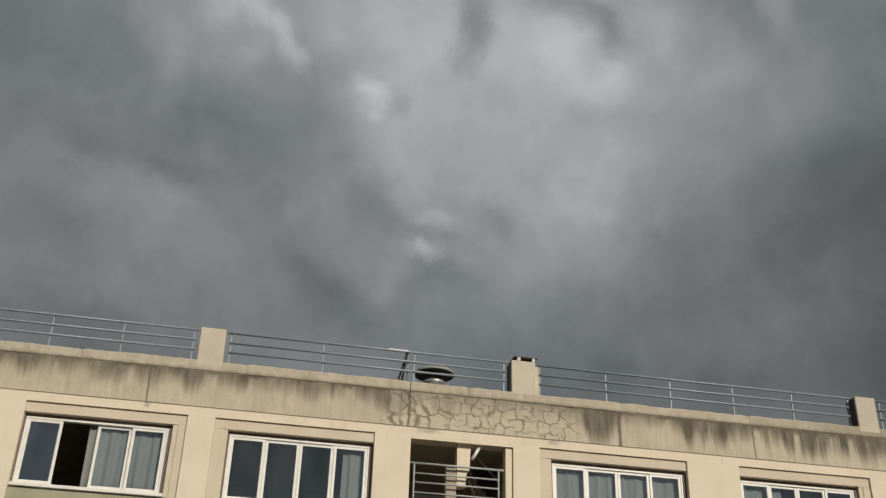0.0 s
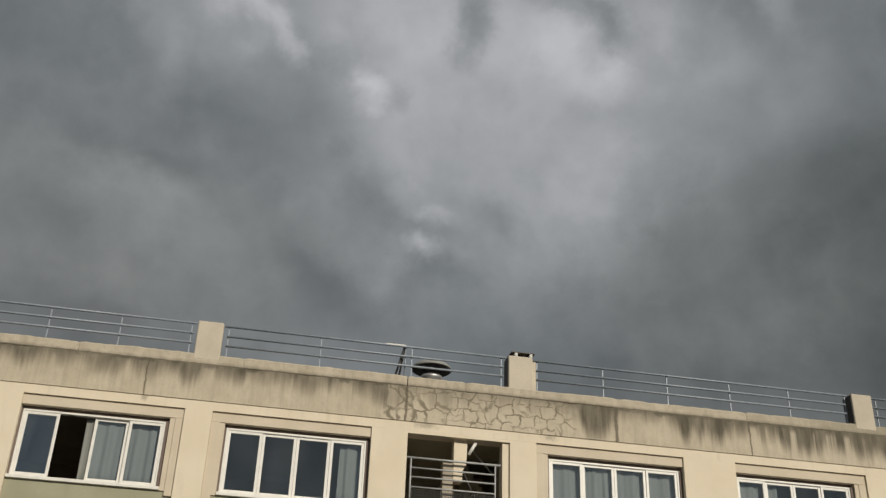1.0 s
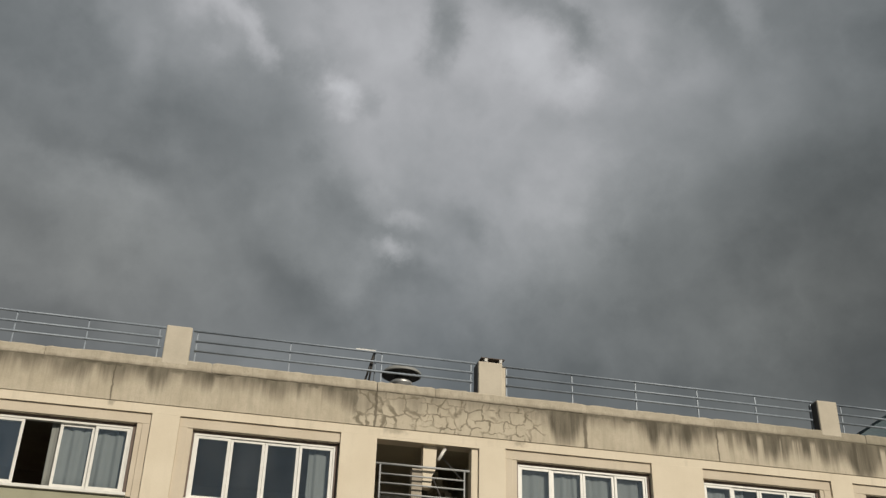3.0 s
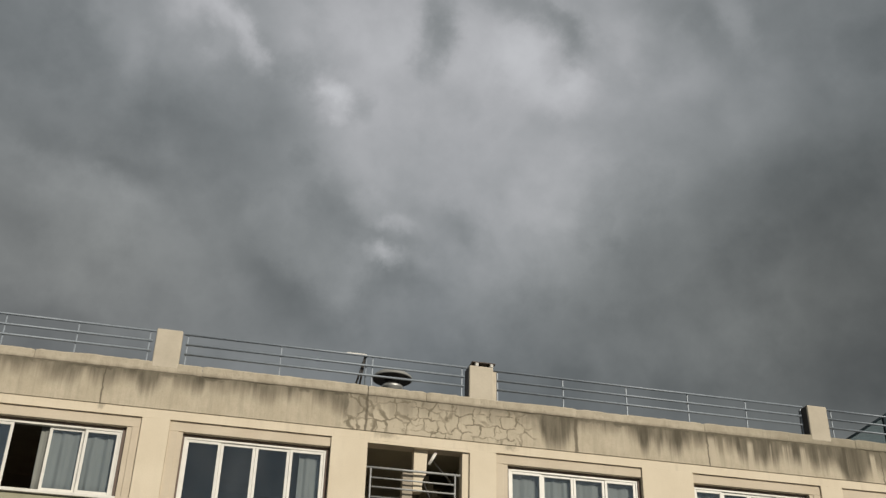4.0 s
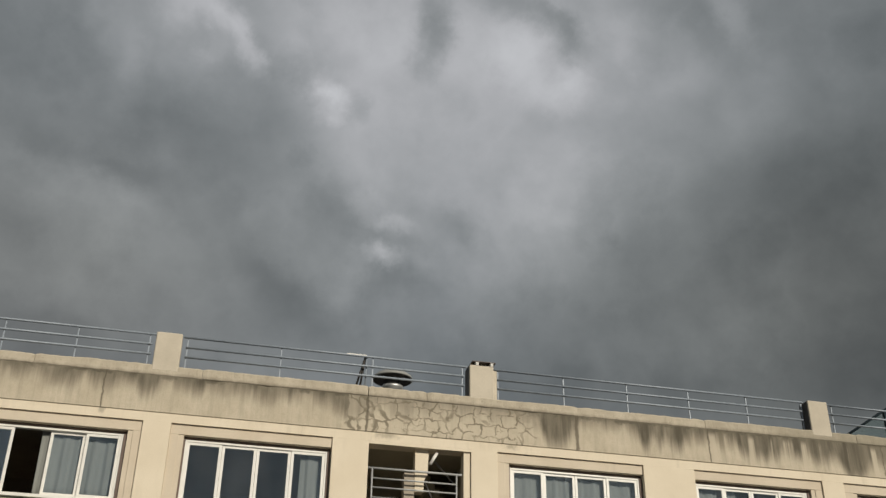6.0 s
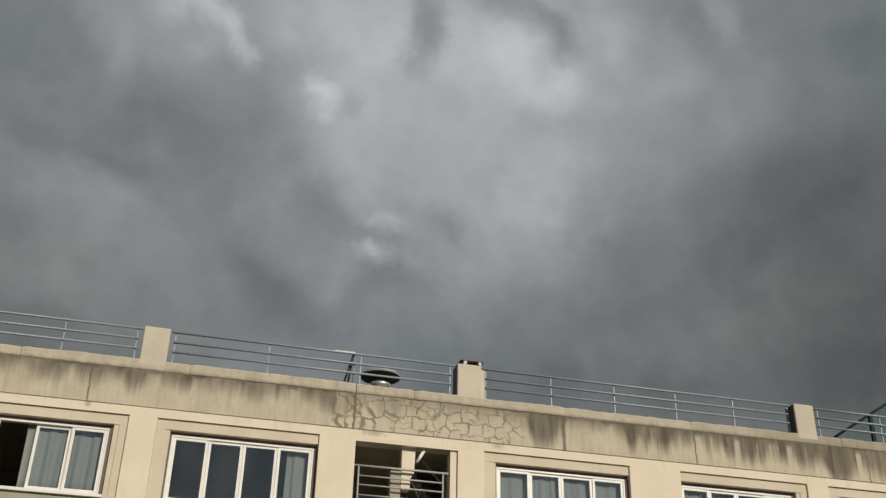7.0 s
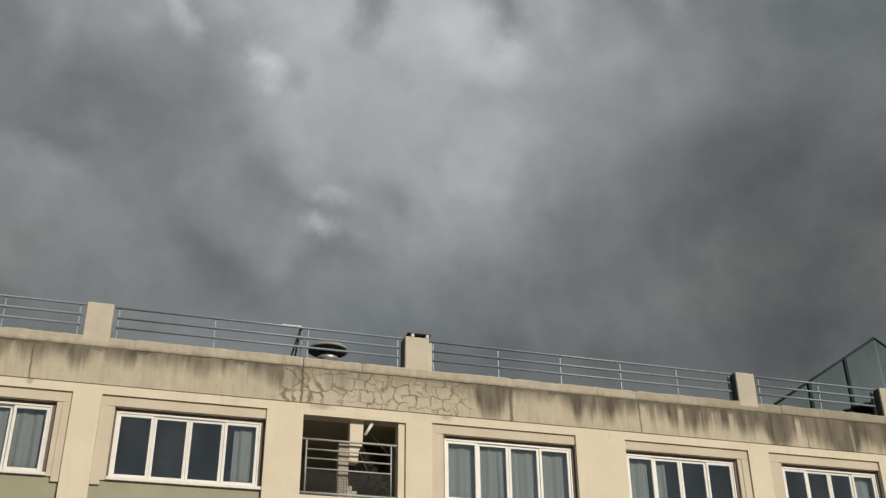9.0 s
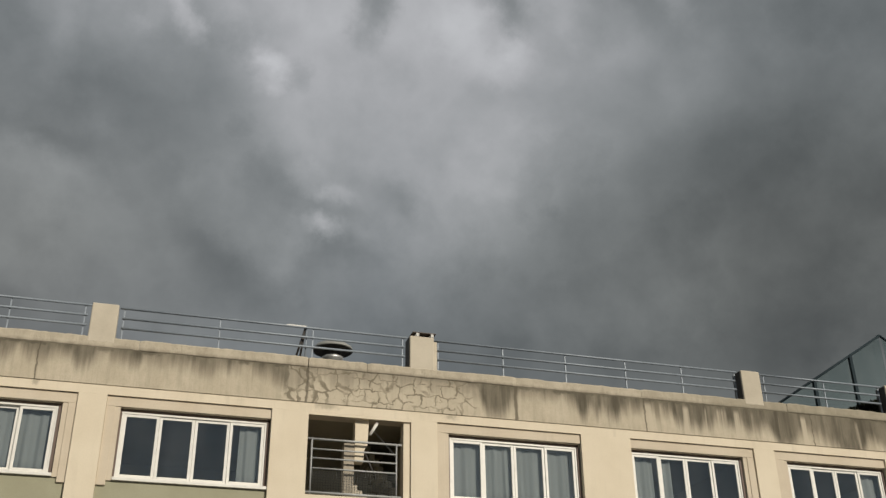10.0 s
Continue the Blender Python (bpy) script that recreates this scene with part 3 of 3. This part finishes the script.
facade = tagged(boxpart("wall_facade", (LEFT, RIGHT, 0, 0.35, TOP, 9.02), STRIP), "cream plastered facade wall with pilasters between windows", "wall", kind="structure")
edges = [(LEFT, LEFT)] + sorted([(a - sl, b + sr) for a, b, sl, sr in WINDOWS] + [STAIR]) + [(RIGHT, RIGHT)]
for (a0, a1), (b0, b1) in zip(edges, edges[1:]):
    boxpart("pilaster", (a1, b0, 0, 0.35, 0, TOP), CREAM, facade, 0.002)
boxpart("stair_breast_wall", (STAIR[0], STAIR[1], 0.002, 0.25, 0, 7.10), CREAM, facade)
boxpart("stair_lintel", (STAIR[0], STAIR[1], 0.002, 0.35, 8.772, TOP), CREAM, facade, 0.002)
boxpart("reveal_board", (5.385, 5.538, 0.05, 0.3, 7.1, 8.765), CREAM, facade, 0.005)

for k, (a, b, sl, sr) in enumerate(WINDOWS):
    trim = tagged(boxpart("trim_shutter_box_%d" % (k + 1), (a - sl + 0.002, b + sr - 0.002, 0.045, 0.34, HEAD, TOP - 0.002), SURROUND, None, 0.006),
                  "pale pinkish plaster shutter box and window surround", "trim", kind="structure")
    if sl:
        boxpart("surround", (a - sl + 0.002, a - 0.10, 0.045, 0.34, REC, HEAD), SURROUND, trim, 0.006)
        boxpart("inner_surround", (a - 0.10, a, 0.062, 0.34, REC + 0.10, HEAD), SURROUND, trim)
    if sr:
        boxpart("surround", (b + 0.10, b + sr - 0.002, 0.045, 0.34, REC, HEAD), SURROUND, trim, 0.006)
        boxpart("inner_surround", (b, b + 0.10, 0.062, 0.34, REC + 0.10, HEAD), SURROUND, trim)
    tagged(boxpart("wall_spandrel_%d" % (k + 1), (a - sl + 0.003, b + sr - 0.003, 0.095, 0.33, 0, SILL - 0.06), OLIVE),
           "olive grey plaster panel under the window", "wall", kind="structure")

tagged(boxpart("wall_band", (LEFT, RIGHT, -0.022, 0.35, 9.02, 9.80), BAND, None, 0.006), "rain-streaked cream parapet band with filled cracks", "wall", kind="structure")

# coping cast in lengths, with hand-worn edges
random.seed(4)
coping = thing("trim_coping", "stained concrete parapet coping with worn edges", "trim", kind="structure")


def coping_length(a, b):
    n_ = max(4, int((b - a) / 0.09))
    lift, push = random.uniform(-0.010, 0.010), random.uniform(-0.008, 0.008)
    bm = bmesh.new()
    rings = []
    for i in range(n_ + 1):
        x_ = a + (b - a) * i / n_
        w1 = 0.012 * noise.noise((x_ * 2.1, 0.3, 1.7)) + 0.012 * noise.noise((x_ * 9.0, 4.1, 0.2))
        w2 = 0.016 * noise.noise((x_ * 1.7, 7.3, 2.2)) + 0.014 * noise.noise((x_ * 8.0, 1.1, 5.2))
        front, top, foot = -0.036 + push + w1, 10.030 + lift + w2, 9.797 + 0.9 * w1
        if abs(i - n_ / 2) > n_ / 2 - 0.5:
            front, top = front + 0.012, top - 0.012
        prof = ((front + 0.012, foot), (front, foot + 0.018), (front + 0.004, top - 0.035), (front + 0.028, top - 0.006), (0.06, top + 0.004), (0.40, top), (0.40, foot))
        rings.append([bm.verts.new((x_, y_, z_)) for y_, z_ in prof])
    for r0, r1 in zip(rings, rings[1:]):
        for j in range(7):
            k = (j + 1) % 7
            bm.faces.new((r0[j], r1[j], r1[k], r0[k]))
    bm.faces.new(rings[0])
    bm.faces.new(rings[-1][::-1])
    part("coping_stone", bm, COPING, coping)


cuts = [LEFT, -11.2, -7.4, -3.5, -0.2, 3.27, 4.55, 7.97, 11.05, 14.9, 19.2, 24.0, RIGHT]
for a, b in zip(cuts, cuts[1:]):
    coping_length(a + (0.014 if a == 3.27 else 0.003), b - 0.003)

tagged(boxpart("roof", (LEFT, RIGHT, 0.40, BACK, 9.42, 9.62), ROOFING), "flat bitumen roof behind the parapet", "roof", kind="structure")
tagged(boxpart("wall_back", (LEFT, RIGHT, BACK, BACK + 0.3, 0, 9.9), CREAM), "plain cream rear wall", "wall", kind="structure")
tagged(boxpart("wall_left_end", (LEFT, LEFT + 0.3, 0.35, BACK, 0, 9.9), CREAM), "plain cream end wall", "wall", kind="structure")
tagged(boxpart("wall_right_end", (RIGHT - 0.3, RIGHT, 0.35, BACK, 0, 9.9), CREAM), "plain cream end wall", "wall", kind="structure")
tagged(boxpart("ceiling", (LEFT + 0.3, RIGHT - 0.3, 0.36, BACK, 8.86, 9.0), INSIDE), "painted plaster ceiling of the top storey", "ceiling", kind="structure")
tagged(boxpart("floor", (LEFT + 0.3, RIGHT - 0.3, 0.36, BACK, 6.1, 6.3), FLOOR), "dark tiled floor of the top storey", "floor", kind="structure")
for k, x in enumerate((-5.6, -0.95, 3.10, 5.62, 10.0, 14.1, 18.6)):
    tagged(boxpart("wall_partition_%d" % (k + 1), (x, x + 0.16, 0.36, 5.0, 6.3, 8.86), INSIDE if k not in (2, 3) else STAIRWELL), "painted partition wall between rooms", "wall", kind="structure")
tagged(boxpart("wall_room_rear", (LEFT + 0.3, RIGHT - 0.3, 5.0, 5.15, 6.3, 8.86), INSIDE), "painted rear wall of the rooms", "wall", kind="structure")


# ---------------------------------------------------------------- windows
def stile_frame(x0, x1, y0, y1, z0, z1, w):
    bm = bmesh.new()
    box(bm, x0, x0 + w, y0, y1, z0, z1, 0.006)
    box(bm, x1 - w, x1, y0, y1, z0, z1, 0.006)
    box(bm, x0 + w, x1 - w, y0, y1, z0, z0 + w, 0.006)
    box(bm, x0 + w, x1 - w, y0, y1, z1 - w, z1, 0.006)
    return bm


def window(index, a, b, slide=()):
    w = thing("window_%d" % index, "white framed sliding window of four panes", "window", kind="structure")
    z0, z1 = SILL, HEAD - 0.065
    # brown board above the frame widens the soffit's shadow strip by its colour
    boxpart("soffit_shade_board", (a + 0.004, b - 0.004, 0.175, 0.26, z1, HEAD - 0.001), SLOT, w, 0, "dark brown board deepening the shade under the shutter box")
    boxpart("shutter_guide", (a + 0.003, a + 0.036, 0.12, 0.255, z0, z1), SLOT, w, 0.003, "brown shutter guide rail")
    boxpart("shutter_guide", (b - 0.070, b - 0.003, 0.12, 0.255, z0, z1), SLOT, w, 0.003, "brown shutter guide rail")
    f0, f1 = a + 0.038, b - 0.072
    part("window_frame", stile_frame(f0, f1, 0.145, 0.255, z0, z1, 0.042), WHITE, w)
    boxpart("window_sill", (a + 0.002, b - 0.002, 0.03, 0.145, SILL - 0.055, SILL + 0.012), WHITE, w, 0.01, "white sill strip")
    inner0, inner1 = f0 + 0.041, f1 - 0.041
    back = 0.207 if slide else 0.178
    step = (inner1 - inner0) / 4
    for k in range(4):
        s0 = inner0 + k * step + dict(slide).get(k, 0.0)
        y0 = 0.160 if k in (0, 3) else back
        y1 = y0 + 0.042
        s = part("sash", stile_frame(s0 + (0.002 if k else 0), s0 + step - 0.002, y0, y1, z0 + 0.04, z1 - 0.04, 0.058), WHITE, w)
        p = boxpart("pane", (s0 + 0.056, s0 + step - 0.056, y0 + 0.018, y0 + 0.024, z0 + 0.096, z1 - 0.096), GLASS, s, 0, "dark reflecting glass")
        p.visible_shadow = False


def curtain(x0, x1, y=0.300, seed=0, folds=9.0, label="grey pleated curtain hanging behind the window"):
    rnd = random.Random(seed)
    ph = rnd.uniform(0, 6)
    bm = bmesh.new()
    nx = max(24, int((x1 - x0) * 60))
    cols = []
    for i in range(nx + 1):
        u = i / nx
        x = x0 + (x1 - x0) * u
        s = x * folds * 2.2 + ph + 1.3 * math.sin(x * 3.1 + ph)
        col = []
        for z, k in ((7.150, 1.1), (7.5, 1.05), (7.9, 0.95), (8.40, 0.75), (8.575, 0.5)):
            col.append(bm.verts.new((x + 0.012 * math.sin(s * 0.7 + z), y + k * (0.017 * math.sin(s) + 0.007 * math.sin(2.3 * s + 1)), z)))
        cols.append(col)
    for c0, c1 in zip(cols, cols[1:]):
        for j in range(4):
            bm.faces.new((c0[j], c1[j], c1[j + 1], c0[j + 1])).smooth = True
    ob = part("curtain", bm, CURTAIN)
    sol = ob.modifiers.new("thickness", "SOLIDIFY")
    sol.thickness = 0.004
    return tagged(ob, label, "curtain", "curtains behind the windows")


window(1, *WINDOWS[0][:2], slide=((1, -0.685),))
window(2, *WINDOWS[1][:2])
window(3, *WINDOWS[2][:2])
window(4, *WINDOWS[3][:2])
window(5, *WINDOWS[4][:2])
curtain(-3.10, -1.58, seed=1)
curtain(1.97, 2.47, seed=2, label="pale curtain drawn to one side of the window")
curtain(6.45, 7.92, seed=3)
curtain(7.96, 9.34, seed=4)
curtain(10.72, 11.30, seed=5, label="pale curtain drawn to one side of the window")
curtain(11.42, 11.75, seed=6, label="narrow bunched grey curtain")
curtain(16.75, 17.33, seed=7)
for k, (a, b) in enumerate(w[:2] for w in WINDOWS):
    bm = bmesh.new()
    tube(bm, (a, 0.292, 8.57), (b, 0.292, 8.57), 0.012)
    tagged(part("curtain_rod", bm, WHITE), "thin white curtain rod fixed over the window", "curtain rod", "curtain rods")


# ---------------------------------------------------------------- open stair landing
tagged(boxpart("floor_landing", (3.26, 5.62, 0.25, 3.2, 6.95, 7.10), FLOOR), "dark stair landing floor", "floor", kind="structure")
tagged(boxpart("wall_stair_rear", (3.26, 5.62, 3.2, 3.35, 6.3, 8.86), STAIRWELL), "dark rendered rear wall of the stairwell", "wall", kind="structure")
tagged(boxpart("column", (4.135, 4.357, 0.155, 0.36, 7.10, 8.26), INSIDE, None, 0.008), "dull cream plastered newel column on the stair landing", "column")
bm = bmesh.new()
quad = ((4.36, 8.86), (4.36, 7.87), (4.55, 7.87), (4.56, 8.12), (4.63, 8.24), (4.655, 8.86))
f0 = [bm.verts.new((x, 0.14, z)) for x, z in quad]
f1 = [bm.verts.new((x, 0.36, z)) for x, z in quad]
bm.faces.new(f0)
bm.faces.new(f1[::-1])
for i in range(len(quad)):
    j = (i + 1) % len(quad)
    bm.faces.new((f0[j], f0[i], f1[i], f1[j]))
tagged(part("wall_stair_pier", bm, CREAM), "cream plastered hanging pier beside the column", "wall", kind="structure")
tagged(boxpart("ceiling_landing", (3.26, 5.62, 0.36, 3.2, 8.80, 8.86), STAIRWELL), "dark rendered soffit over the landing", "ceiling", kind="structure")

flight = thing("stair_flight", "dark concrete stair flight rising behind the landing", "stairs")
bm = bmesh.new()
n = 9
for i in range(n):
    x1 = 5.6 - i * 0.10
    box(bm, x1 - 0.12, x1, 1.5, 2.5, 7.6 + i * 0.15, 7.75 + i * 0.15)
part("steps", bm, STAIRWELL, flight)
bm = bmesh.new()
tube(bm, (4.86, 0.7, 8.78), (5.42, 0.7, 8.18), 0.020)
part("handrail", bm, LANDRAIL, flight, "thin grey handrail")
bm = bmesh.new()
tube(bm, (4.72, 0.9, 8.35), (5.0, 0.9, 7.75), 0.025)
part("stringer", bm, DARKSTEEL_AND_SHADE, flight, "dark sloping stringer edge")
bm = bmesh.new()
tube(bm, (4.83, 0.13, 8.74), (4.68, 0.13, 8.47), 0.036)
part("brace", bm, WHITE, flight, "white sloping brace")
low = thing("landing_steps", "small cream plastered steps on the landing", "steps")
for i in range(3):
    boxpart("step", (4.36, 4.66 - i * 0.10, 0.22, 0.50, 7.10 + 0.10 * i, 7.20 + 0.10 * i), PILLAR, low, 0.006)

guard = thing("landing_railing", "grey steel landing railing with mesh infill", "railing")
for z in (8.26, 8.05, 7.86, 7.65):
    tube_r = 0.024 if z > 8.2 else 0.018
    ends = (3.34, 5.34) if z > 8.2 else (3.44, 5.23)
    part("top_rail" if z > 8.2 else "rail", tube(bmesh.new(), (ends[0], 0.03, z), (ends[1], 0.03, z), tube_r), LANDRAIL, guard)
part("bottom_rail", tube(bmesh.new(), (3.345, 0.03, 7.15), (5.34, 0.03, 7.15), 0.026), LANDRAIL, guard)
for x in (3.44, 5.23):
    part("post", tube(bmesh.new(), (x, 0.03, 7.11), (x, 0.03, 8.25), 0.018), LANDRAIL, guard)
bm = bmesh.new()
x = 3.48
while x < 5.21:
    tube(bm, (x, 0.045, 7.17), (x, 0.045, 7.64), 0.0038, 5)
    x += 0.055
z = 7.2
while z < 7.63:
    tube(bm, (3.45, 0.052, z), (5.22, 0.052, z), 0.0038, 5)
    z += 0.055
part("mesh_infill", bm, WIRE, guard, "square wire mesh infill")

# ---------------------------------------------------------------- roof edge
PILLARS = [(-1.23, -0.70), (5.50, 6.05), (13.76, 14.27), (17.86, 18.40)]


def pillar(x0, x1, shade_side):
    bm = bmesh.new()
    box(bm, x0, x1, -0.032, 0.34, 9.90, 10.768, 0.022)
    ob = tagged(part("parapet_pillar", bm, PILLAR), "cream plastered pillar standing on the parapet", "pillar", "pillars along the parapet")
    # added dark sheet that imitates the shade on the pillar's left face
    if shade_side:
        boxpart("shade_sheet", (x0 - 0.012, x0 - 0.002, 0.0, 0.33, 10.035, 10.745), DARKSTEEL_AND_SHADE, ob, 0.003, "thin dark sheet standing in for shade on the side")
    return ob


for p in PILLARS:
    pillar(*p, shade_side=p[0] > 0)


def railing(x0, x1, posts):
    r = thing("roof_railing", "blue-grey tubular roof railing on the parapet", "railing", "railings along the parapet")
    for name, z, rad in (("top_rail", 10.77, 0.024), ("middle_rail", 10.545, 0.024), ("lower_rail", 10.325, 0.024)):
        inset = 0.0 if name == "top_rail" else 0.06
        part(name, tube(bmesh.new(), (x0 + inset, 0.15, z), (x1 - inset, 0.15, z), rad), RAIL, r)
    for x in posts:
        bm = bmesh.new()
        box(bm, x - 0.014, x + 0.014, 0.165, 0.195, 10.02, 10.76, 0.004)
        part("post", bm, RAIL, r)


railing(-8.0, -1.24, (-7.1, -5.65, -4.22, -2.80, -1.36))
railing(-0.68, 5.485, (-0.585, 1.38, 3.37, 5.38))
railing(6.07, 13.745, (6.20, 7.74, 9.27, 10.79, 12.26, 13.70))
plate_of = [ob for ob in scene.collection.objects if ob.name.startswith("roof_railing") and ob.parent is None][-1]
boxpart("end_plate", (6.075, 6.155, 0.095, 0.115, 10.02, 10.72), PILLAR, plate_of, 0.004, "cream painted end plate")
railing(14.29, 17.845, (14.50, 16.20, 17.80))
railing(18.42, 26.0, (18.6, 20.3, 22.0, 23.8, 25.6))

# loose tray on the second pillar
tray = thing("metal_tray", "brown sheet metal tray resting on pale blocks on a pillar", "tray")
boxpart("block", (5.64, 5.71, -0.030, 0.20, 10.769, 10.845), BLOCK, tray, 0.004, "pale block")
boxpart("block", (5.98, 6.045, -0.030, 0.20, 10.769, 10.845), BLOCK, tray, 0.004, "pale block")
boxpart("sheet", (5.56, 6.10, -0.036, 0.32, 10.8455, 10.866), RUST, tray, 0.004)

# bracket with a bright clamp bar
br = thing("aerial_bracket", "dark steel bracket strutted against the roof railing", "bracket")
part("leg", tube(bmesh.new(), (3.21, 0.22, 10.80), (3.02, 0.30, 10.03), 0.022), DARKSTEEL_AND_SHADE, br)
part("leg", tube(bmesh.new(), (3.21, 0.22, 10.80), (3.12, 0.34, 10.03), 0.022), DARKSTEEL_AND_SHADE, br)
part("upright", tube(bmesh.new(), (3.23, 0.20, 10.03), (3.23, 0.20, 10.83), 0.018), RAIL, br)
bm = bmesh.new()
box(bm, 2.78, 3.22, 0.122, 0.178, 10.775, 10.798, 0.006)
bar = part("clamp_bar", bm, WHITE, br, "shiny metal clamp bar")
for i in range(5):
    part("bolt", tube(bmesh.new(), (2.86 + i * 0.075, 0.150, 10.795), (2.86 + i * 0.075, 0.150, 10.82), 0.016, 8), STEEL, bar)

# mushroom ventilator
vent = thing("roof_ventilator", "round metal mushroom roof ventilator with dark throat", "ventilator")
VC = (4.06, 1.5, 9.62)
part("stack", spin(bmesh.new(), [(0.22, 0.0), (0.22, 0.97), (0.25, 0.99), (0.25, 1.05), (0.20, 1.07)], VC), STEEL, vent, "galvanised stack")
# throat and cap underside get a near-black colour to paint in the shade there
part("throat", spin(bmesh.new(), [(0.19, 1.0), (0.19, 1.21)], VC), DARKSTEEL_AND_SHADE, vent, "throat under the cap with its shade painted dark")
part("cap", spin(bmesh.new(), [(0.44, 1.212), (0.465, 1.215), (0.47, 1.23), (0.45, 1.275), (0.36, 1.35), (0.20, 1.40), (0.05, 1.415)], VC), CAPWHITE, vent, "weathered grey cap")
part("cap_underside", spin(bmesh.new(), [(0.43, 1.200), (0.44, 1.214)], VC), DARKSTEEL_AND_SHADE, vent, "underside of the cap with its shade painted dark")

# ---------------------------------------------------------------- rooftop greenhouse
gh = thing("rooftop_greenhouse", "dark framed gabled glass end of a rooftop greenhouse", "greenhouse")
GY, GD = 5.0, 0.12
EAVE, RIDGE, GX0, GX1 = 12.0, 14.67, 18.2, 26.6
GXM = (GX0 + GX1) / 2


def gable_z(x):
    return EAVE + (RIDGE - EAVE) * (1 - abs(x - GXM) / (GXM - GX0))


for y in (GY,):
    part("rafter", tube(bmesh.new(), (GX0, y, EAVE), (GXM, y, RIDGE), 0.038, 8), GREENHOUSE, gh)
    part("rafter", tube(bmesh.new(), (GXM, y, RIDGE), (GX1, y, EAVE), 0.038, 8), GREENHOUSE, gh)
    for x in (GX0, 19.62, 21.1, GXM + 1.5, GXM + 2.9, GX1):
        part("post", box(bmesh.new(), x - 0.05, x + 0.05, y - 0.05, y + 0.05, 9.62, gable_z(x)), GREENHOUSE, gh)
part("ridge", tube(bmesh.new(), (GXM, GY, RIDGE), (GXM, GY + GD, RIDGE), 0.05, 8), GREENHOUSE, gh)
xs = [GX0, 19.62, 21.1, GXM, GXM + 1.5, GXM + 2.9, GX1]
for a, b in zip(xs, xs[1:]):
    bm = bmesh.new()
    quad = [(a + 0.05, 9.7), (b - 0.05, 9.7), (b - 0.05, gable_z(b - 0.05) - 0.04), (a + 0.05, gable_z(a + 0.05) - 0.04)]
    f0 = [bm.verts.new((x, GY - 0.004, z)) for x, z in quad]
    f1 = [bm.verts.new((x, GY + 0.004, z)) for x, z in quad]
    bm.faces.new(f0)
    bm.faces.new(f1[::-1])
    for i in range(4):
        j = (i + 1) % 4
        bm.faces.new((f0[j], f0[i], f1[i], f1[j]))
    pane = part("pane", bm, ROOFGLASS, gh, "blue-green tinted glass")
    pane.visible_shadow = False

# ---------------------------------------------------------------- planter with a dark shrub behind the parapet
planter = thing("shrub_planter", "dark leafy shrub in a roof planter behind the parapet", "plant")
boxpart("planter_box", (17.15, 19.05, 0.75, 1.15, 9.62, 10.05), RUST, planter, 0.01, "brown planter box")
rnd = random.Random(11)
bm = bmesh.new()
for i in range(2600):
    u = rnd.random()
    x = 17.2 + 1.8 * u
    crest = 10.40 + 0.36 * (x - 17.4) + 0.10 * noise.noise((x * 3.0, 0.0, 4.0))
    z = 10.02 + (crest - 10.02) * rnd.random() ** 0.6
    y = 0.95 + rnd.uniform(-0.22, 0.22)
    r = rnd.uniform(0.045, 0.085)
    q = Euler((rnd.uniform(0, 6), rnd.uniform(0, 6), rnd.uniform(0, 6))).to_matrix()
    vs = [bm.verts.new(Vector((x, y, z)) + q @ Vector(v)) for v in ((-r, 0, 0), (0, -r * 0.45, r * 0.1), (r, 0, 0), (0, r * 0.45, r * 0.1))]
    bm.faces.new(vs)
part("foliage", bm, LEAF, planter, "dense dark green leaves")
for i in range(4):
    x = 17.4 + 0.4 * i
    part("stem", tube(bmesh.new(), (x, 0.95, 10.0), (x + rnd.uniform(-0.1, 0.1), 0.95, 10.40), 0.015, 6), DARKSTEEL_AND_SHADE, planter)
